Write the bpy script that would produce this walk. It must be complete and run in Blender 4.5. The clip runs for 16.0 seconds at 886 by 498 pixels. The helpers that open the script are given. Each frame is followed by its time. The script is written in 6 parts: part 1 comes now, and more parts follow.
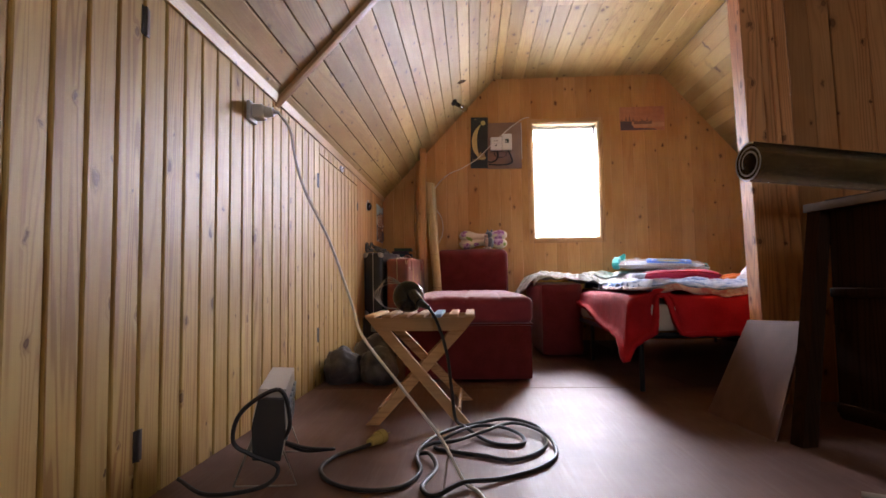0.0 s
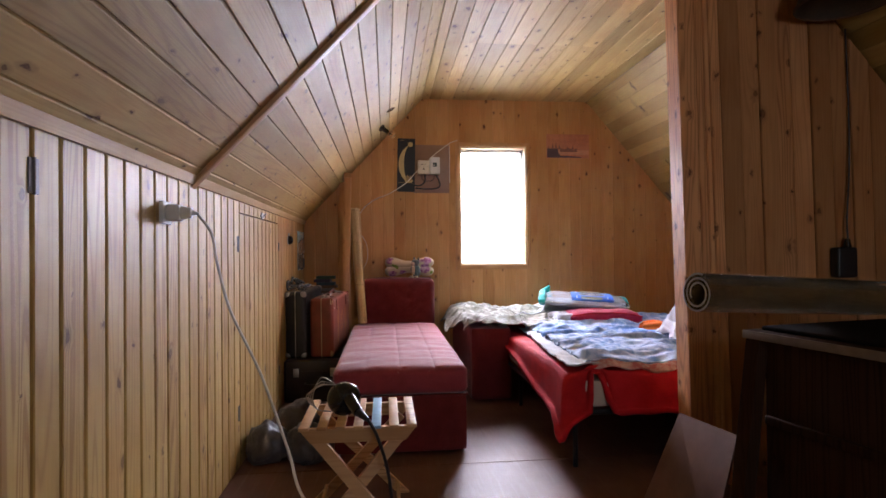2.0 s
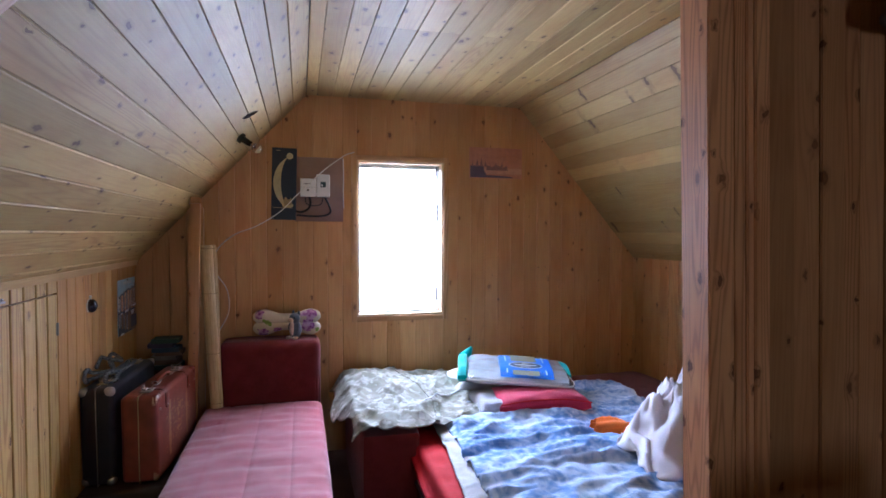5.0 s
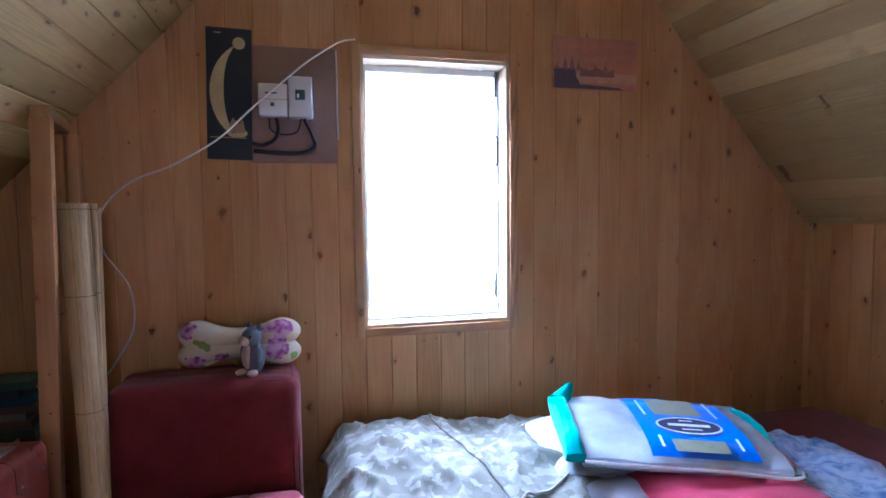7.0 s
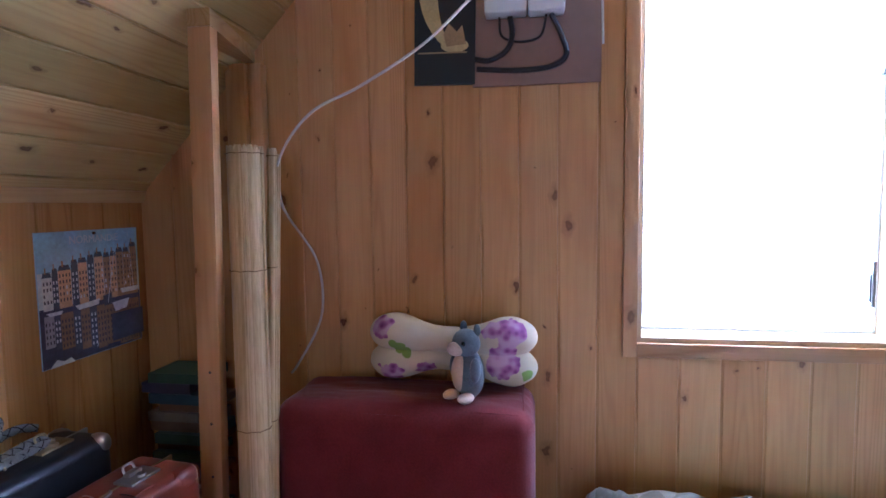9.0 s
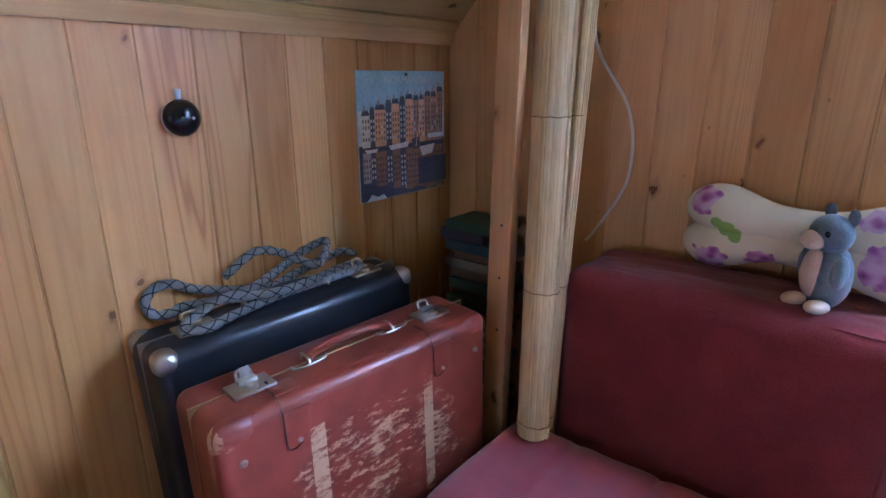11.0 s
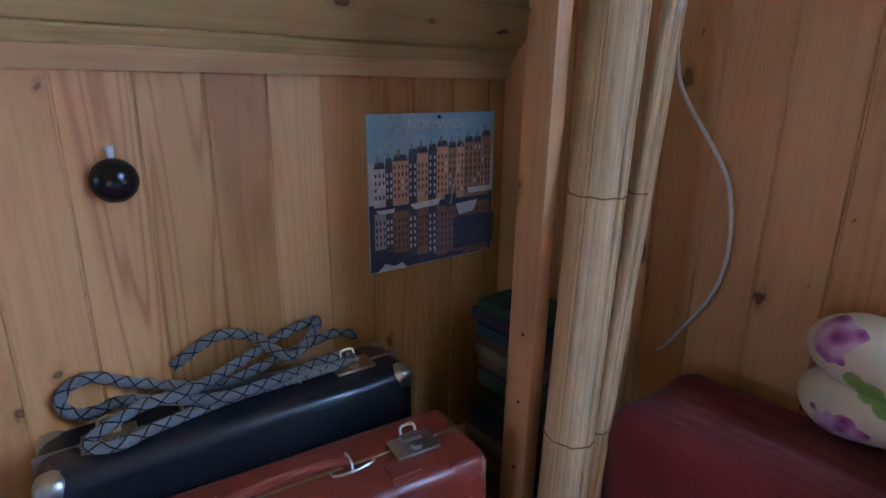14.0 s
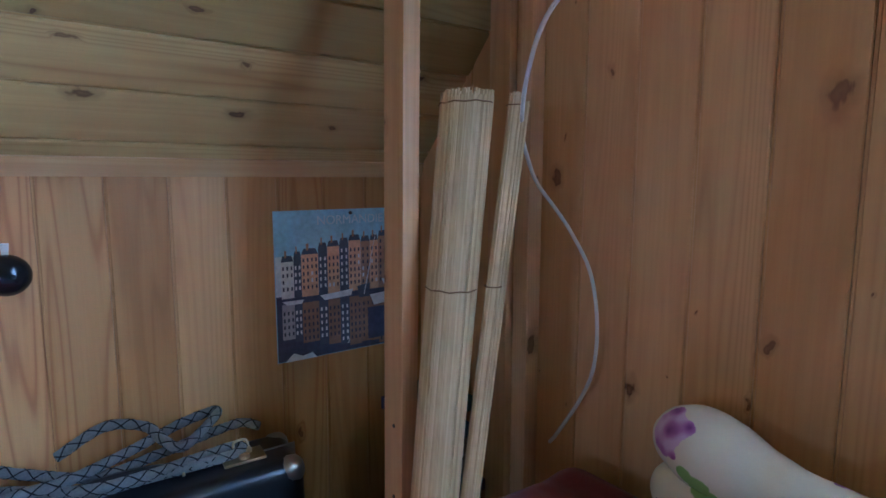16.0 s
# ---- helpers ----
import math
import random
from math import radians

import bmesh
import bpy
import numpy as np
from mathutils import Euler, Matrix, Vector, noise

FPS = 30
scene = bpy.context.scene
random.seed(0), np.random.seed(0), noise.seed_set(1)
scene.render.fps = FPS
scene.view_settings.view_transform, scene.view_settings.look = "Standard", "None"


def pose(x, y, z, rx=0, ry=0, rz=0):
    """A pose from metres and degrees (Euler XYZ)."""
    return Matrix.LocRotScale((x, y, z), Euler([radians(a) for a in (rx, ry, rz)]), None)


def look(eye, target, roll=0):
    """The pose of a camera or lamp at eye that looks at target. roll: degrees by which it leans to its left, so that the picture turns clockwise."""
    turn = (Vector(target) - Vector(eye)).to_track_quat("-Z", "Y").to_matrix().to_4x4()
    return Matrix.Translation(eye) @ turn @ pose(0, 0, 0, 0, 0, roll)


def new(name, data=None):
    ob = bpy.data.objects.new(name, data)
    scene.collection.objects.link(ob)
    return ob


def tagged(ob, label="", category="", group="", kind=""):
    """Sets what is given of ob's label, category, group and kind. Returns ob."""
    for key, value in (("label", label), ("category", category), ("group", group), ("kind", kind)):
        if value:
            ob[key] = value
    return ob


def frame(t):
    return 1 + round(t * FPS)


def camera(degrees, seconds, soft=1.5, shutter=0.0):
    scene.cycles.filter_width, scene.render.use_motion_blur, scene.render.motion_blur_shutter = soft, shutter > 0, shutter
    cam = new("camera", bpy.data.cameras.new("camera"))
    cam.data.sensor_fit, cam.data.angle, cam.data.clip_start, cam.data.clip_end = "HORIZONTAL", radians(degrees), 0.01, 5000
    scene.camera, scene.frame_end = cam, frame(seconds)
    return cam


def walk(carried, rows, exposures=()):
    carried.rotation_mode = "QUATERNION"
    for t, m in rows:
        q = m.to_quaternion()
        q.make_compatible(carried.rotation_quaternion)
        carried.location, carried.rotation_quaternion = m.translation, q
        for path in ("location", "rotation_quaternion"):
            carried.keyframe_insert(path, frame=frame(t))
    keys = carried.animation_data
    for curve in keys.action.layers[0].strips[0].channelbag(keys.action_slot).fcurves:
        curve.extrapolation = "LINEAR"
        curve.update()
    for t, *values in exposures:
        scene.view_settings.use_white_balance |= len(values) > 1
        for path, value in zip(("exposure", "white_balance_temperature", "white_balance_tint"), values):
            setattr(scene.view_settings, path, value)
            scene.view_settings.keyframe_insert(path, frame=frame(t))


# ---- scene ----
cam = camera(77.1, 16.0, soft=1.6)
PATH = [
    (0, (0.329, 0.684, 0.495), (0.227, 2.678, 0.621), -0.8),
    (0.5, (0.28, 0.743, 0.593), (0.201, 2.739, 0.69), -0.7),
    (1, (0.271, 0.76, 0.721), (0.248, 2.759, 0.775), -0.7),
    (1.5, (0.228, 0.748, 0.848), (0.317, 2.745, 0.89), -0.5),
    (2, (0.233, 0.796, 0.978), (0.439, 2.785, 0.994), -0.5),
    (2.5, (0.262, 1.027, 0.937), (0.536, 3.008, 0.943), -0.4),
    (3, (0.356, 1.336, 1.208), (0.631, 3.316, 1.197), -0.5),
    (3.5, (0.44, 1.386, 1.395), (0.701, 3.369, 1.38), -0.5),
    (4, (0.456, 1.459, 1.423), (0.774, 3.434, 1.401), -0.3),
    (4.2, (0.476, 1.501, 1.429), (0.833, 3.468, 1.401), -0.1),
    (6.3, (0.588, 2.878, 1.33), (1.185, 4.785, 1.24), -0.3),
    (6.5, (0.624, 3.05, 1.31), (1.202, 4.963, 1.222), -0.5),
    (7, (0.662, 3.42, 1.309), (1.138, 5.358, 1.179), -0.6),
    (7.5, (0.652, 3.719, 1.29), (1.044, 5.676, 1.163), -0.6),
    (8, (0.677, 3.923, 1.249), (0.924, 5.904, 1.125), -0.9),
    (8.5, (0.68, 4.055, 1.24), (0.635, 6.049, 1.096), -0.9),
    (9, (0.624, 4.141, 1.21), (0.303, 6.109, 1.053), -0.8),
    (9.5, (0.535, 4.227, 1.17), (-0.02, 6.133, 0.93), -0.7),
    (10, (0.505, 4.261, 1.154), (-0.268, 6.058, 0.739), -0.4),
    (10.2, (0.511, 4.273, 1.162), (-0.369, 6.005, 0.687), -0.4),
    (12.3, (0.545, 4.324, 1.067), (-0.884, 5.565, 0.42), 0.8),
    (12.5, (0.526, 4.353, 1.059), (-0.912, 5.573, 0.391), 0.8),
    (13, (0.484, 4.457, 1.106), (-0.962, 5.639, 0.391), 0.8),
    (13.5, (0.478, 4.588, 1.165), (-0.992, 5.753, 0.47), 0.5),
    (14, (0.462, 4.663, 1.208), (-1.059, 5.838, 0.653), 0.5),
    (14.5, (0.453, 4.691, 1.234), (-1.111, 5.866, 0.814), 0.4),
    (15, (0.454, 4.703, 1.231), (-1.134, 5.873, 0.9), 0.5),
    (15.5, (0.502, 4.739, 1.232), (-1.103, 5.896, 0.939), 0.4),
    (16, (0.619, 4.812, 1.227), (-0.98, 5.986, 0.973), 0.1),
]
EXPOSURES = [(0.0, 0.12, 6350, 26), (3.0, -0.12, 5700, 24), (4.2, -0.25, 5350, 19), (6.4, -0.25, 4400, 21), (8.0, -0.1, 4350, 22), (9.0, 0.25, 4350, 23), (10.0, 0.82, 4250, 17), (12.4, 0.08, 3980, 14), (14.5, 0.1, 4080, 11), (16.0, 0.14, 3800, 7)]
walk(cam, [(t, look(eye, target, roll)) for t, eye, target, roll in PATH], EXPOSURES)

# ---- world and lights ----
world = bpy.data.worlds.new("overcast_sky")
scene.world = world
world.use_nodes = True
wn = world.node_tree
sky = wn.nodes.new("ShaderNodeTexSky")
sky.sky_type = "NISHITA"
sky.sun_disc = False
sky.sun_elevation, sky.sun_rotation = radians(40), radians(20)
wn.nodes["Background"].inputs["Strength"].default_value = 0.12
wn.links.new(sky.outputs[0], wn.nodes["Background"].inputs["Color"])


def lamp(name, kind, matrix, energy, colour, size=(1, 1), angle=10):
    data = bpy.data.lights.new(name, kind)
    data.energy, data.color = energy, colour
    if kind == "AREA":
        data.shape, data.size, data.size_y = "RECTANGLE", size[0], size[1]
    else:
        data.angle = radians(angle)
    ob = new(name, data)
    ob.matrix_world = matrix
    return ob


# room: knee walls, gambrel ceiling, gable with a window
XL, XR, YW, YB = -0.445, 2.92, 5.525, -1.3
KNEE, FLAT, CX0, CX1 = 1.24, 2.298, 0.555, 2.005
WX0, WX1, WZ0, WZ1 = 0.87, 1.455, 0.872, 1.896

lamp("sun", "SUN", look((3, 12, 11), (1.2, 5, 0)), 0.6, (1.0, 0.95, 0.88), angle=12)
lamp("window_skylight", "AREA", look((1.13, YW + 0.58, 1.82), (1.06, YW - 0.8, 0.76)), 250, (0.93, 0.97, 1.0), (0.95, 1.1))
lamp("window_opening_skylight", "AREA", look((1.162, YW + 0.135, 1.384), (1.05, YW - 1.0, 0.90)), 27, (0.93, 0.97, 1.0), (0.50, 0.94))
# fill from an unseen back window, added to lift partition and near wall
lamp("back_window_skylight", "AREA", look((1.2, YB - 0.08, 1.35), (1.4, 3, 0.7)), 17, (0.93, 1.0, 0.97), (0.8, 1.0))


# ---- materials ----
class Nodes:
    """A short way to chain shader nodes."""

    def __init__(self, name):
        self.mat = bpy.data.materials.new(name)
        self.mat.use_nodes = True
        self.tree = self.mat.node_tree
        self.bsdf = self.tree.nodes["Principled BSDF"]

    def node(self, kind, links=(), **values):
        n = self.tree.nodes.new("ShaderNode" + kind)
        for key, value in values.items():
            if key in n.inputs:
                n.inputs[key].default_value = value
            elif key == "operation":
                n.operation = value
            elif key == "data_type":
                n.data_type = value
            elif key == "blend_type":
                n.blend_type = value
            elif key == "feature":
                n.feature = value
            elif key == "voronoi_dimensions":
                n.voronoi_dimensions = value
            elif key == "bands_direction":
                n.bands_direction = value
            elif key == "distance":
                n.distance = value
            else:
                raise KeyError(key)
        for socket, source in dict(links).items():
            self.tree.links.new(source, n.inputs[socket])
        return n

    def link(self, source, socket):
        self.tree.links.new(source, self.bsdf.inputs[socket])

    def ramp(self, source, *stops):
        r = self.node("ValToRGB", {0: source})
        e = r.color_ramp.elements
        while len(e) < len(stops):
            e.new(0.5)
        for el, (p, c) in zip(e, stops):
            el.position, el.color = p, (*c, 1) if len(c) == 3 else c
        return r.outputs[0]

    def math(self, op, a, b=None):
        n = self.node("Math", operation=op)
        for i, v in enumerate((a, b)):
            if v is None:
                continue
            if isinstance(v, (int, float)):
                n.inputs[i].default_value = v
            else:
                self.tree.links.new(v, n.inputs[i])
        return n.outputs[0]

    def mix(self, fac, a, b, blend="MIX"):
        n = self.node("Mix", data_type="RGBA", blend_type=blend)
        for i, v in ((0, fac), (6, a), (7, b)):
            if isinstance(v, (int, float)):
                n.inputs[i].default_value = v
            elif isinstance(v, tuple):
                n.inputs[i].default_value = (*v, 1)
            else:
                self.tree.links.new(v, n.inputs[i])
        return n.outputs[2]

    def bump(self, height, strength=0.3, distance=0.002):
        b = self.node("Bump", {"Height": height}, Strength=strength, Distance=distance)
        self.link(b.outputs[0], "Normal")


def wood(name, light, dark, axis="Z", rough=0.38, knots=1.0, grain=1.0, island=False, coat=0.05, spec=0.4, ksize=0.32, tones=0.26):
    """Sawn pine: contour grain along an axis, dark oval knots, per-board tone."""
    m = Nodes(name)
    tex = m.node("TexCoord")
    if island:
        rnd = m.node("NewGeometry").outputs["Random Per Island"]
    else:
        rnd = m.node("ObjectInfo").outputs["Random"]
    off = m.node("CombineXYZ", {0: m.math("MULTIPLY", rnd, 37.0), 1: m.math("MULTIPLY", rnd, 91.0), 2: m.math("MULTIPLY", rnd, 53.0)})
    p = m.node("VectorMath", {0: tex.outputs["Object"], 1: off.outputs[0]}, operation="ADD").outputs[0]

    def stretched(cross, along):
        n = m.node("VectorMath", {0: p}, operation="MULTIPLY")
        s = [cross, cross, cross]
        s["XYZ".index(axis)] = along
        n.inputs[1].default_value = s
        return n.outputs[0]

    sep = m.node("SeparateXYZ", {0: p}).outputs
    across = [k for k in "XYZ" if k != axis]
    flat = m.node("CombineXYZ", {0: m.math("ADD", sep["XYZ".index(across[0])], sep["XYZ".index(across[1])]), 1: m.math("MULTIPLY", sep["XYZ".index(axis)], 0.62)}).outputs[0]
    wob = m.node("TexNoise", {"Vector": p}, Scale=38.0, Detail=2.0).outputs["Color"]
    flat = m.mix(0.012, flat, wob, "LINEAR_LIGHT")
    vor = m.node("TexVoronoi", {"Vector": flat}, feature="F1", voronoi_dimensions="2D", Scale=7.4)
    dist = vor.outputs["Distance"]
    size = m.node("SeparateColor", {0: vor.outputs["Color"]}).outputs
    gate = m.math("GREATER_THAN", size[0], 1 - 0.50 * knots)
    dist = m.math("DIVIDE", dist, m.math("ADD", m.math("MULTIPLY", m.math("POWER", size[1], 2.5), 0.95), ksize))
    near = m.math("MULTIPLY", m.math("POWER", m.math("MAXIMUM", m.math("SUBTRACT", 1.0, m.math("MULTIPLY", dist, 4.5)), 0.0), 2.0), gate)
    broad = m.node("TexNoise", {"Vector": stretched(9.0, 0.42)}, Scale=1.0, Detail=2.0, Roughness=0.45).outputs[0]
    field = m.math("ADD", broad, m.math("MULTIPLY", near, 0.10))
    rings = m.math("POWER", m.math("ADD", m.math("MULTIPLY", m.math("SINE", m.math("MULTIPLY", field, 135.0)), 0.5), 0.5), 1.8)
    fine = m.node("TexNoise", {"Vector": stretched(260.0, 7.0)}, Scale=1.0, Detail=3.0).outputs[0]
    tone = m.node("TexNoise", {"Vector": stretched(3.0, 0.6)}, Scale=1.0, Detail=2.0).outputs[0]
    amount = m.math("ADD", m.math("MULTIPLY", m.math("POWER", m.math("FRACT", m.math("MULTIPLY", rnd, 7.31)), 2.0), 0.75 * grain), 0.45 * grain)
    rings = m.math("MULTIPLY", rings, amount)
    mid = tuple((a * 0.28 + b * 0.72) for a, b in zip(light, dark))
    col = m.ramp(rings, (0.0, light), (0.5, tuple((a * 0.74 + b * 0.26) for a, b in zip(light, mid))), (1.0, mid))
    col = m.mix(m.math("MULTIPLY", fine, 0.35), col, dark)
    blotch = m.node("TexNoise", {"Vector": stretched(7.0, 2.2)}, Scale=1.0, Detail=3.0, Roughness=0.6).outputs[0]
    col = m.mix(m.ramp(blotch, (0.42, (0, 0, 0)), (0.72, (0.55, 0.55, 0.55))), col, m.mix(1.0, col, (0.74, 0.55, 0.38), "MULTIPLY"))
    col = m.mix(m.math("MULTIPLY", tone, 0.5), col, m.mix(1.0, col, (0.86, 0.72, 0.6), "MULTIPLY"))
    bright = m.node("HueSaturation", {"Color": col})
    m.tree.links.new(m.math("ADD", m.math("MULTIPLY", rnd, tones), 0.99 - tones / 2), bright.inputs["Value"])
    m.tree.links.new(m.math("ADD", m.math("MULTIPLY", rnd, -0.06), 1.05), bright.inputs["Saturation"])
    knot = m.ramp(m.math("ADD", dist, m.math("MULTIPLY", fine, 0.05)), (0.0, (0.75, 0.75, 0.75)), (0.075, (1, 1, 1)), (0.098, (0.35, 0.35, 0.35)), (0.19, (0, 0, 0)))
    kfac = m.math("MULTIPLY", m.math("MULTIPLY", knot, gate), m.math("ADD", m.math("MULTIPLY", size[2], 0.25), 0.75))
    m.link(m.mix(kfac, bright.outputs[0], (dark[0] * 0.30, dark[1] * 0.22, dark[2] * 0.18)), "Base Color")
    rr = m.math("ADD", m.math("MULTIPLY", tone, 0.22), rough - 0.1)
    m.link(rr, "Roughness")
    m.bsdf.inputs["Coat Weight"].default_value = coat
    m.bsdf.inputs["Coat Roughness"].default_value = 0.3
    m.bsdf.inputs["Specular IOR Level"].default_value = spec
    m.bump(m.math("ADD", m.math("MULTIPLY", rings, 0.5), fine), 0.22, 0.0012)
    return m.mat


def plain(name, colour, rough=0.5, metal=0.0, noise_scale=30.0, vary=0.25, bump=0.1, coat=0.0, spec=0.5, detail=4.0, sheen=0.0, dist=0.002):
    m = Nodes(name)
    tex = m.node("TexCoord").outputs["Object"]
    n1 = m.node("TexNoise", {"Vector": tex}, Scale=noise_scale, Detail=detail, Roughness=0.6).outputs[0]
    n2 = m.node("TexNoise", {"Vector": tex}, Scale=noise_scale * 0.13, Detail=2.0).outputs[0]
    f = m.math("MULTIPLY", m.math("ADD", n1, n2), 0.5)
    lo = tuple(max(0.0, c * (1 - vary)) for c in colour)
    hi = tuple(min(1.0, c * (1 + vary)) for c in colour)
    m.link(m.ramp(f, (0.3, lo), (0.7, hi)), "Base Color")
    m.link(m.math("ADD", m.math("MULTIPLY", n1, 0.2), rough - 0.1), "Roughness")
    m.bsdf.inputs["Metallic"].default_value = metal
    m.bsdf.inputs["Coat Weight"].default_value = coat
    m.bsdf.inputs["Specular IOR Level"].default_value = spec
    m.bsdf.inputs["Sheen Weight"].default_value = sheen
    m.bump(n1, bump, dist)
    return m.mat


def fabric(name, colour, weave=900.0, vary=0.2, rough=0.9, sheen=0.15):
    m = Nodes(name)
    tex = m.node("TexCoord").outputs["Object"]
    w1 = m.node("TexWave", {"Vector": tex}, Scale=weave / 6.28, bands_direction="X").outputs["Fac"]
    w2 = m.node("TexWave", {"Vector": tex}, Scale=weave / 6.28, bands_direction="Y").outputs["Fac"]
    n = m.node("TexNoise", {"Vector": tex}, Scale=14.0, Detail=5.0).outputs[0]
    n3 = m.node("TexNoise", {"Vector": tex}, Scale=2.2, Detail=2.0).outputs[0]
    f = m.math("ADD", m.math("MULTIPLY", n, 0.5), m.math("MULTIPLY", n3, 0.5))
    speck = m.node("TexNoise", {"Vector": tex}, Scale=240.0, Detail=3.0, Roughness=0.7).outputs[0]
    f = m.math("ADD", f, m.math("MULTIPLY", m.math("SUBTRACT", speck, 0.5), 0.55))
    lo = tuple(c * (1 - vary) for c in colour)
    hi = tuple(min(1, c * (1 + vary)) for c in colour)
    m.link(m.ramp(f, (0.32, lo), (0.68, hi)), "Base Color")
    m.bsdf.inputs["Roughness"].default_value = rough
    m.bsdf.inputs["Sheen Weight"].default_value = sheen
    m.bsdf.inputs["Specular IOR Level"].default_value = 0.1
    h = m.math("ADD", m.math("MULTIPLY", m.math("ADD", w1, w2), 0.15), m.math("ADD", n, m.math("MULTIPLY", speck, 0.3)))
    m.bump(h, 0.35, 0.002)
    return m.mat


PINE_L, PINE_D = (0.63, 0.40, 0.185), (0.33, 0.17, 0.05)
M_KNEE = wood("varnished_pine_wall", (0.61, 0.45, 0.165), PINE_D, "Z", rough=0.52, tones=0.18, grain=1.5, knots=1.6)
M_GABLE = wood("reddish_pine_wall", (0.675, 0.41, 0.16), (0.33, 0.14, 0.045), "Z", rough=0.5, grain=0.52, knots=1.9, tones=0.22, ksize=0.15)
M_CORNER = wood("smooth_pine_wall", (0.62, 0.38, 0.13), (0.33, 0.14, 0.038), "Z", rough=0.5, grain=0.85, knots=0.9, tones=0.34, ksize=0.2)
M_CEIL = wood("varnished_pine_ceiling", (0.52, 0.39, 0.14), (0.27, 0.15, 0.05), "Y", rough=0.6, coat=0.0, island=True, knots=1.8, grain=0.65, ksize=0.5, tones=0.5)
M_PART = wood("pine_partition", (0.72, 0.39, 0.17), (0.33, 0.14, 0.055), "Z", rough=0.6, knots=1.7, ksize=0.5, tones=0.6)
M_TRIM_Y = wood("pine_trim_long", (0.56, 0.40, 0.17), PINE_D, "Y", rough=0.4, knots=0.5)
M_TRIM_X = wood("pine_trim_cross", (0.60, 0.38, 0.18), PINE_D, "X", rough=0.4, knots=0.5)
M_TRIM_Z = wood("pine_trim_upright", (0.62, 0.39, 0.18), PINE_D, "Z", rough=0.42, knots=0.7)
M_RAFTER = wood("brown_pine_batten", (0.66, 0.45, 0.24), (0.36, 0.18, 0.07), "X", rough=0.5, knots=0.6)
M_STOOL = wood("stool_pine", (0.62, 0.40, 0.20), (0.34, 0.17, 0.06), "X", rough=0.5, knots=0.3)
M_DARKWOOD = wood("dark_stained_wood", (0.040, 0.020, 0.012), (0.016, 0.008, 0.005), "Z", rough=0.75, knots=0.2, coat=0.0, spec=0.02)
M_GROOVE = plain("groove_shadow_wood", (0.17, 0.085, 0.035), 0.7)


def floor_material():
    m = Nodes("worn_painted_floor")
    tex = m.node("TexCoord").outputs["Object"]
    st = m.node("VectorMath", {0: tex}, operation="MULTIPLY")
    st.inputs[1].default_value = (45.0, 2.2, 1.0)
    streak = m.node("TexNoise", {"Vector": st.outputs[0]}, Scale=1.0, Detail=5.0, Roughness=0.65).outputs[0]
    blot = m.node("TexNoise", {"Vector": tex}, Scale=2.6, Detail=6.0, Roughness=0.6).outputs[0]
    fine = m.node("TexNoise", {"Vector": tex}, Scale=160.0, Detail=3.0).outputs[0]
    base = m.ramp(blot, (0.25, (0.10, 0.047, 0.032)), (0.5, (0.15, 0.074, 0.052)), (0.78, (0.20, 0.108, 0.08)))
    scr = m.ramp(streak, (0.52, (0, 0, 0)), (0.72, (1, 1, 1)))
    col = m.mix(m.math("MULTIPLY", scr, 0.6), base, (0.23, 0.155, 0.125))
    m.link(col, "Base Color")
    m.link(m.math("ADD", m.math("MULTIPLY", streak, 0.40), 0.34), "Roughness")
    m.bsdf.inputs["Specular IOR Level"].default_value = 0.2
    m.bump(m.math("ADD", m.math("MULTIPLY", streak, 0.7), m.math("MULTIPLY", fine, 0.3)), 0.3, 0.002)
    return m.mat


M_FLOOR = floor_material()


def glass_material(name, tint=(1, 1, 1), rough=0.02):
    m = Nodes(name)
    m.bsdf.inputs["Base Color"].default_value = (*tint, 1)
    m.bsdf.inputs["Transmission Weight"].default_value = 1.0
    m.bsdf.inputs["Roughness"].default_value = rough
    m.bsdf.inputs["IOR"].default_value = 1.45
    return m.mat


M_GLASS = glass_material("window_glass")


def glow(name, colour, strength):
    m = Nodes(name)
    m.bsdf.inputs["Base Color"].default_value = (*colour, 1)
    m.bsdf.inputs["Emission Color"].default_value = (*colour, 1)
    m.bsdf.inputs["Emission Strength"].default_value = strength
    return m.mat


# ---- building helpers ----
def tidy(bm):
    bmesh.ops.recalc_face_normals(bm, faces=bm.faces)
    return bm


def mesh_of(bm, name, mats, smooth=None):
    tidy(bm)
    me = bpy.data.meshes.new(name)
    bm.to_mesh(me)
    bm.free()
    for mt in mats if isinstance(mats, (list, tuple)) else [mats]:
        me.materials.append(mt)
    if smooth is not None:
        me.polygons.foreach_set("use_smooth", [True] * len(me.polygons))
        if smooth < 180:
            me.set_sharp_from_angle(angle=radians(smooth))
    return me


def part(name, bm, material, parent=None, label="", smooth=35, at=None):
    ob = new(name, mesh_of(bm, name, material, smooth))
    if parent is not None:
        ob.parent = parent
    if at is not None:
        ob.matrix_basis = at
    if label:
        ob["label"] = label
    return ob


def thing(name, label, category, m=None, group="", kind=""):
    ob = new(name)
    ob.empty_display_size = 0.05
    if m is not None:
        ob.matrix_basis = m
    return tagged(ob, label, category, group, kind)


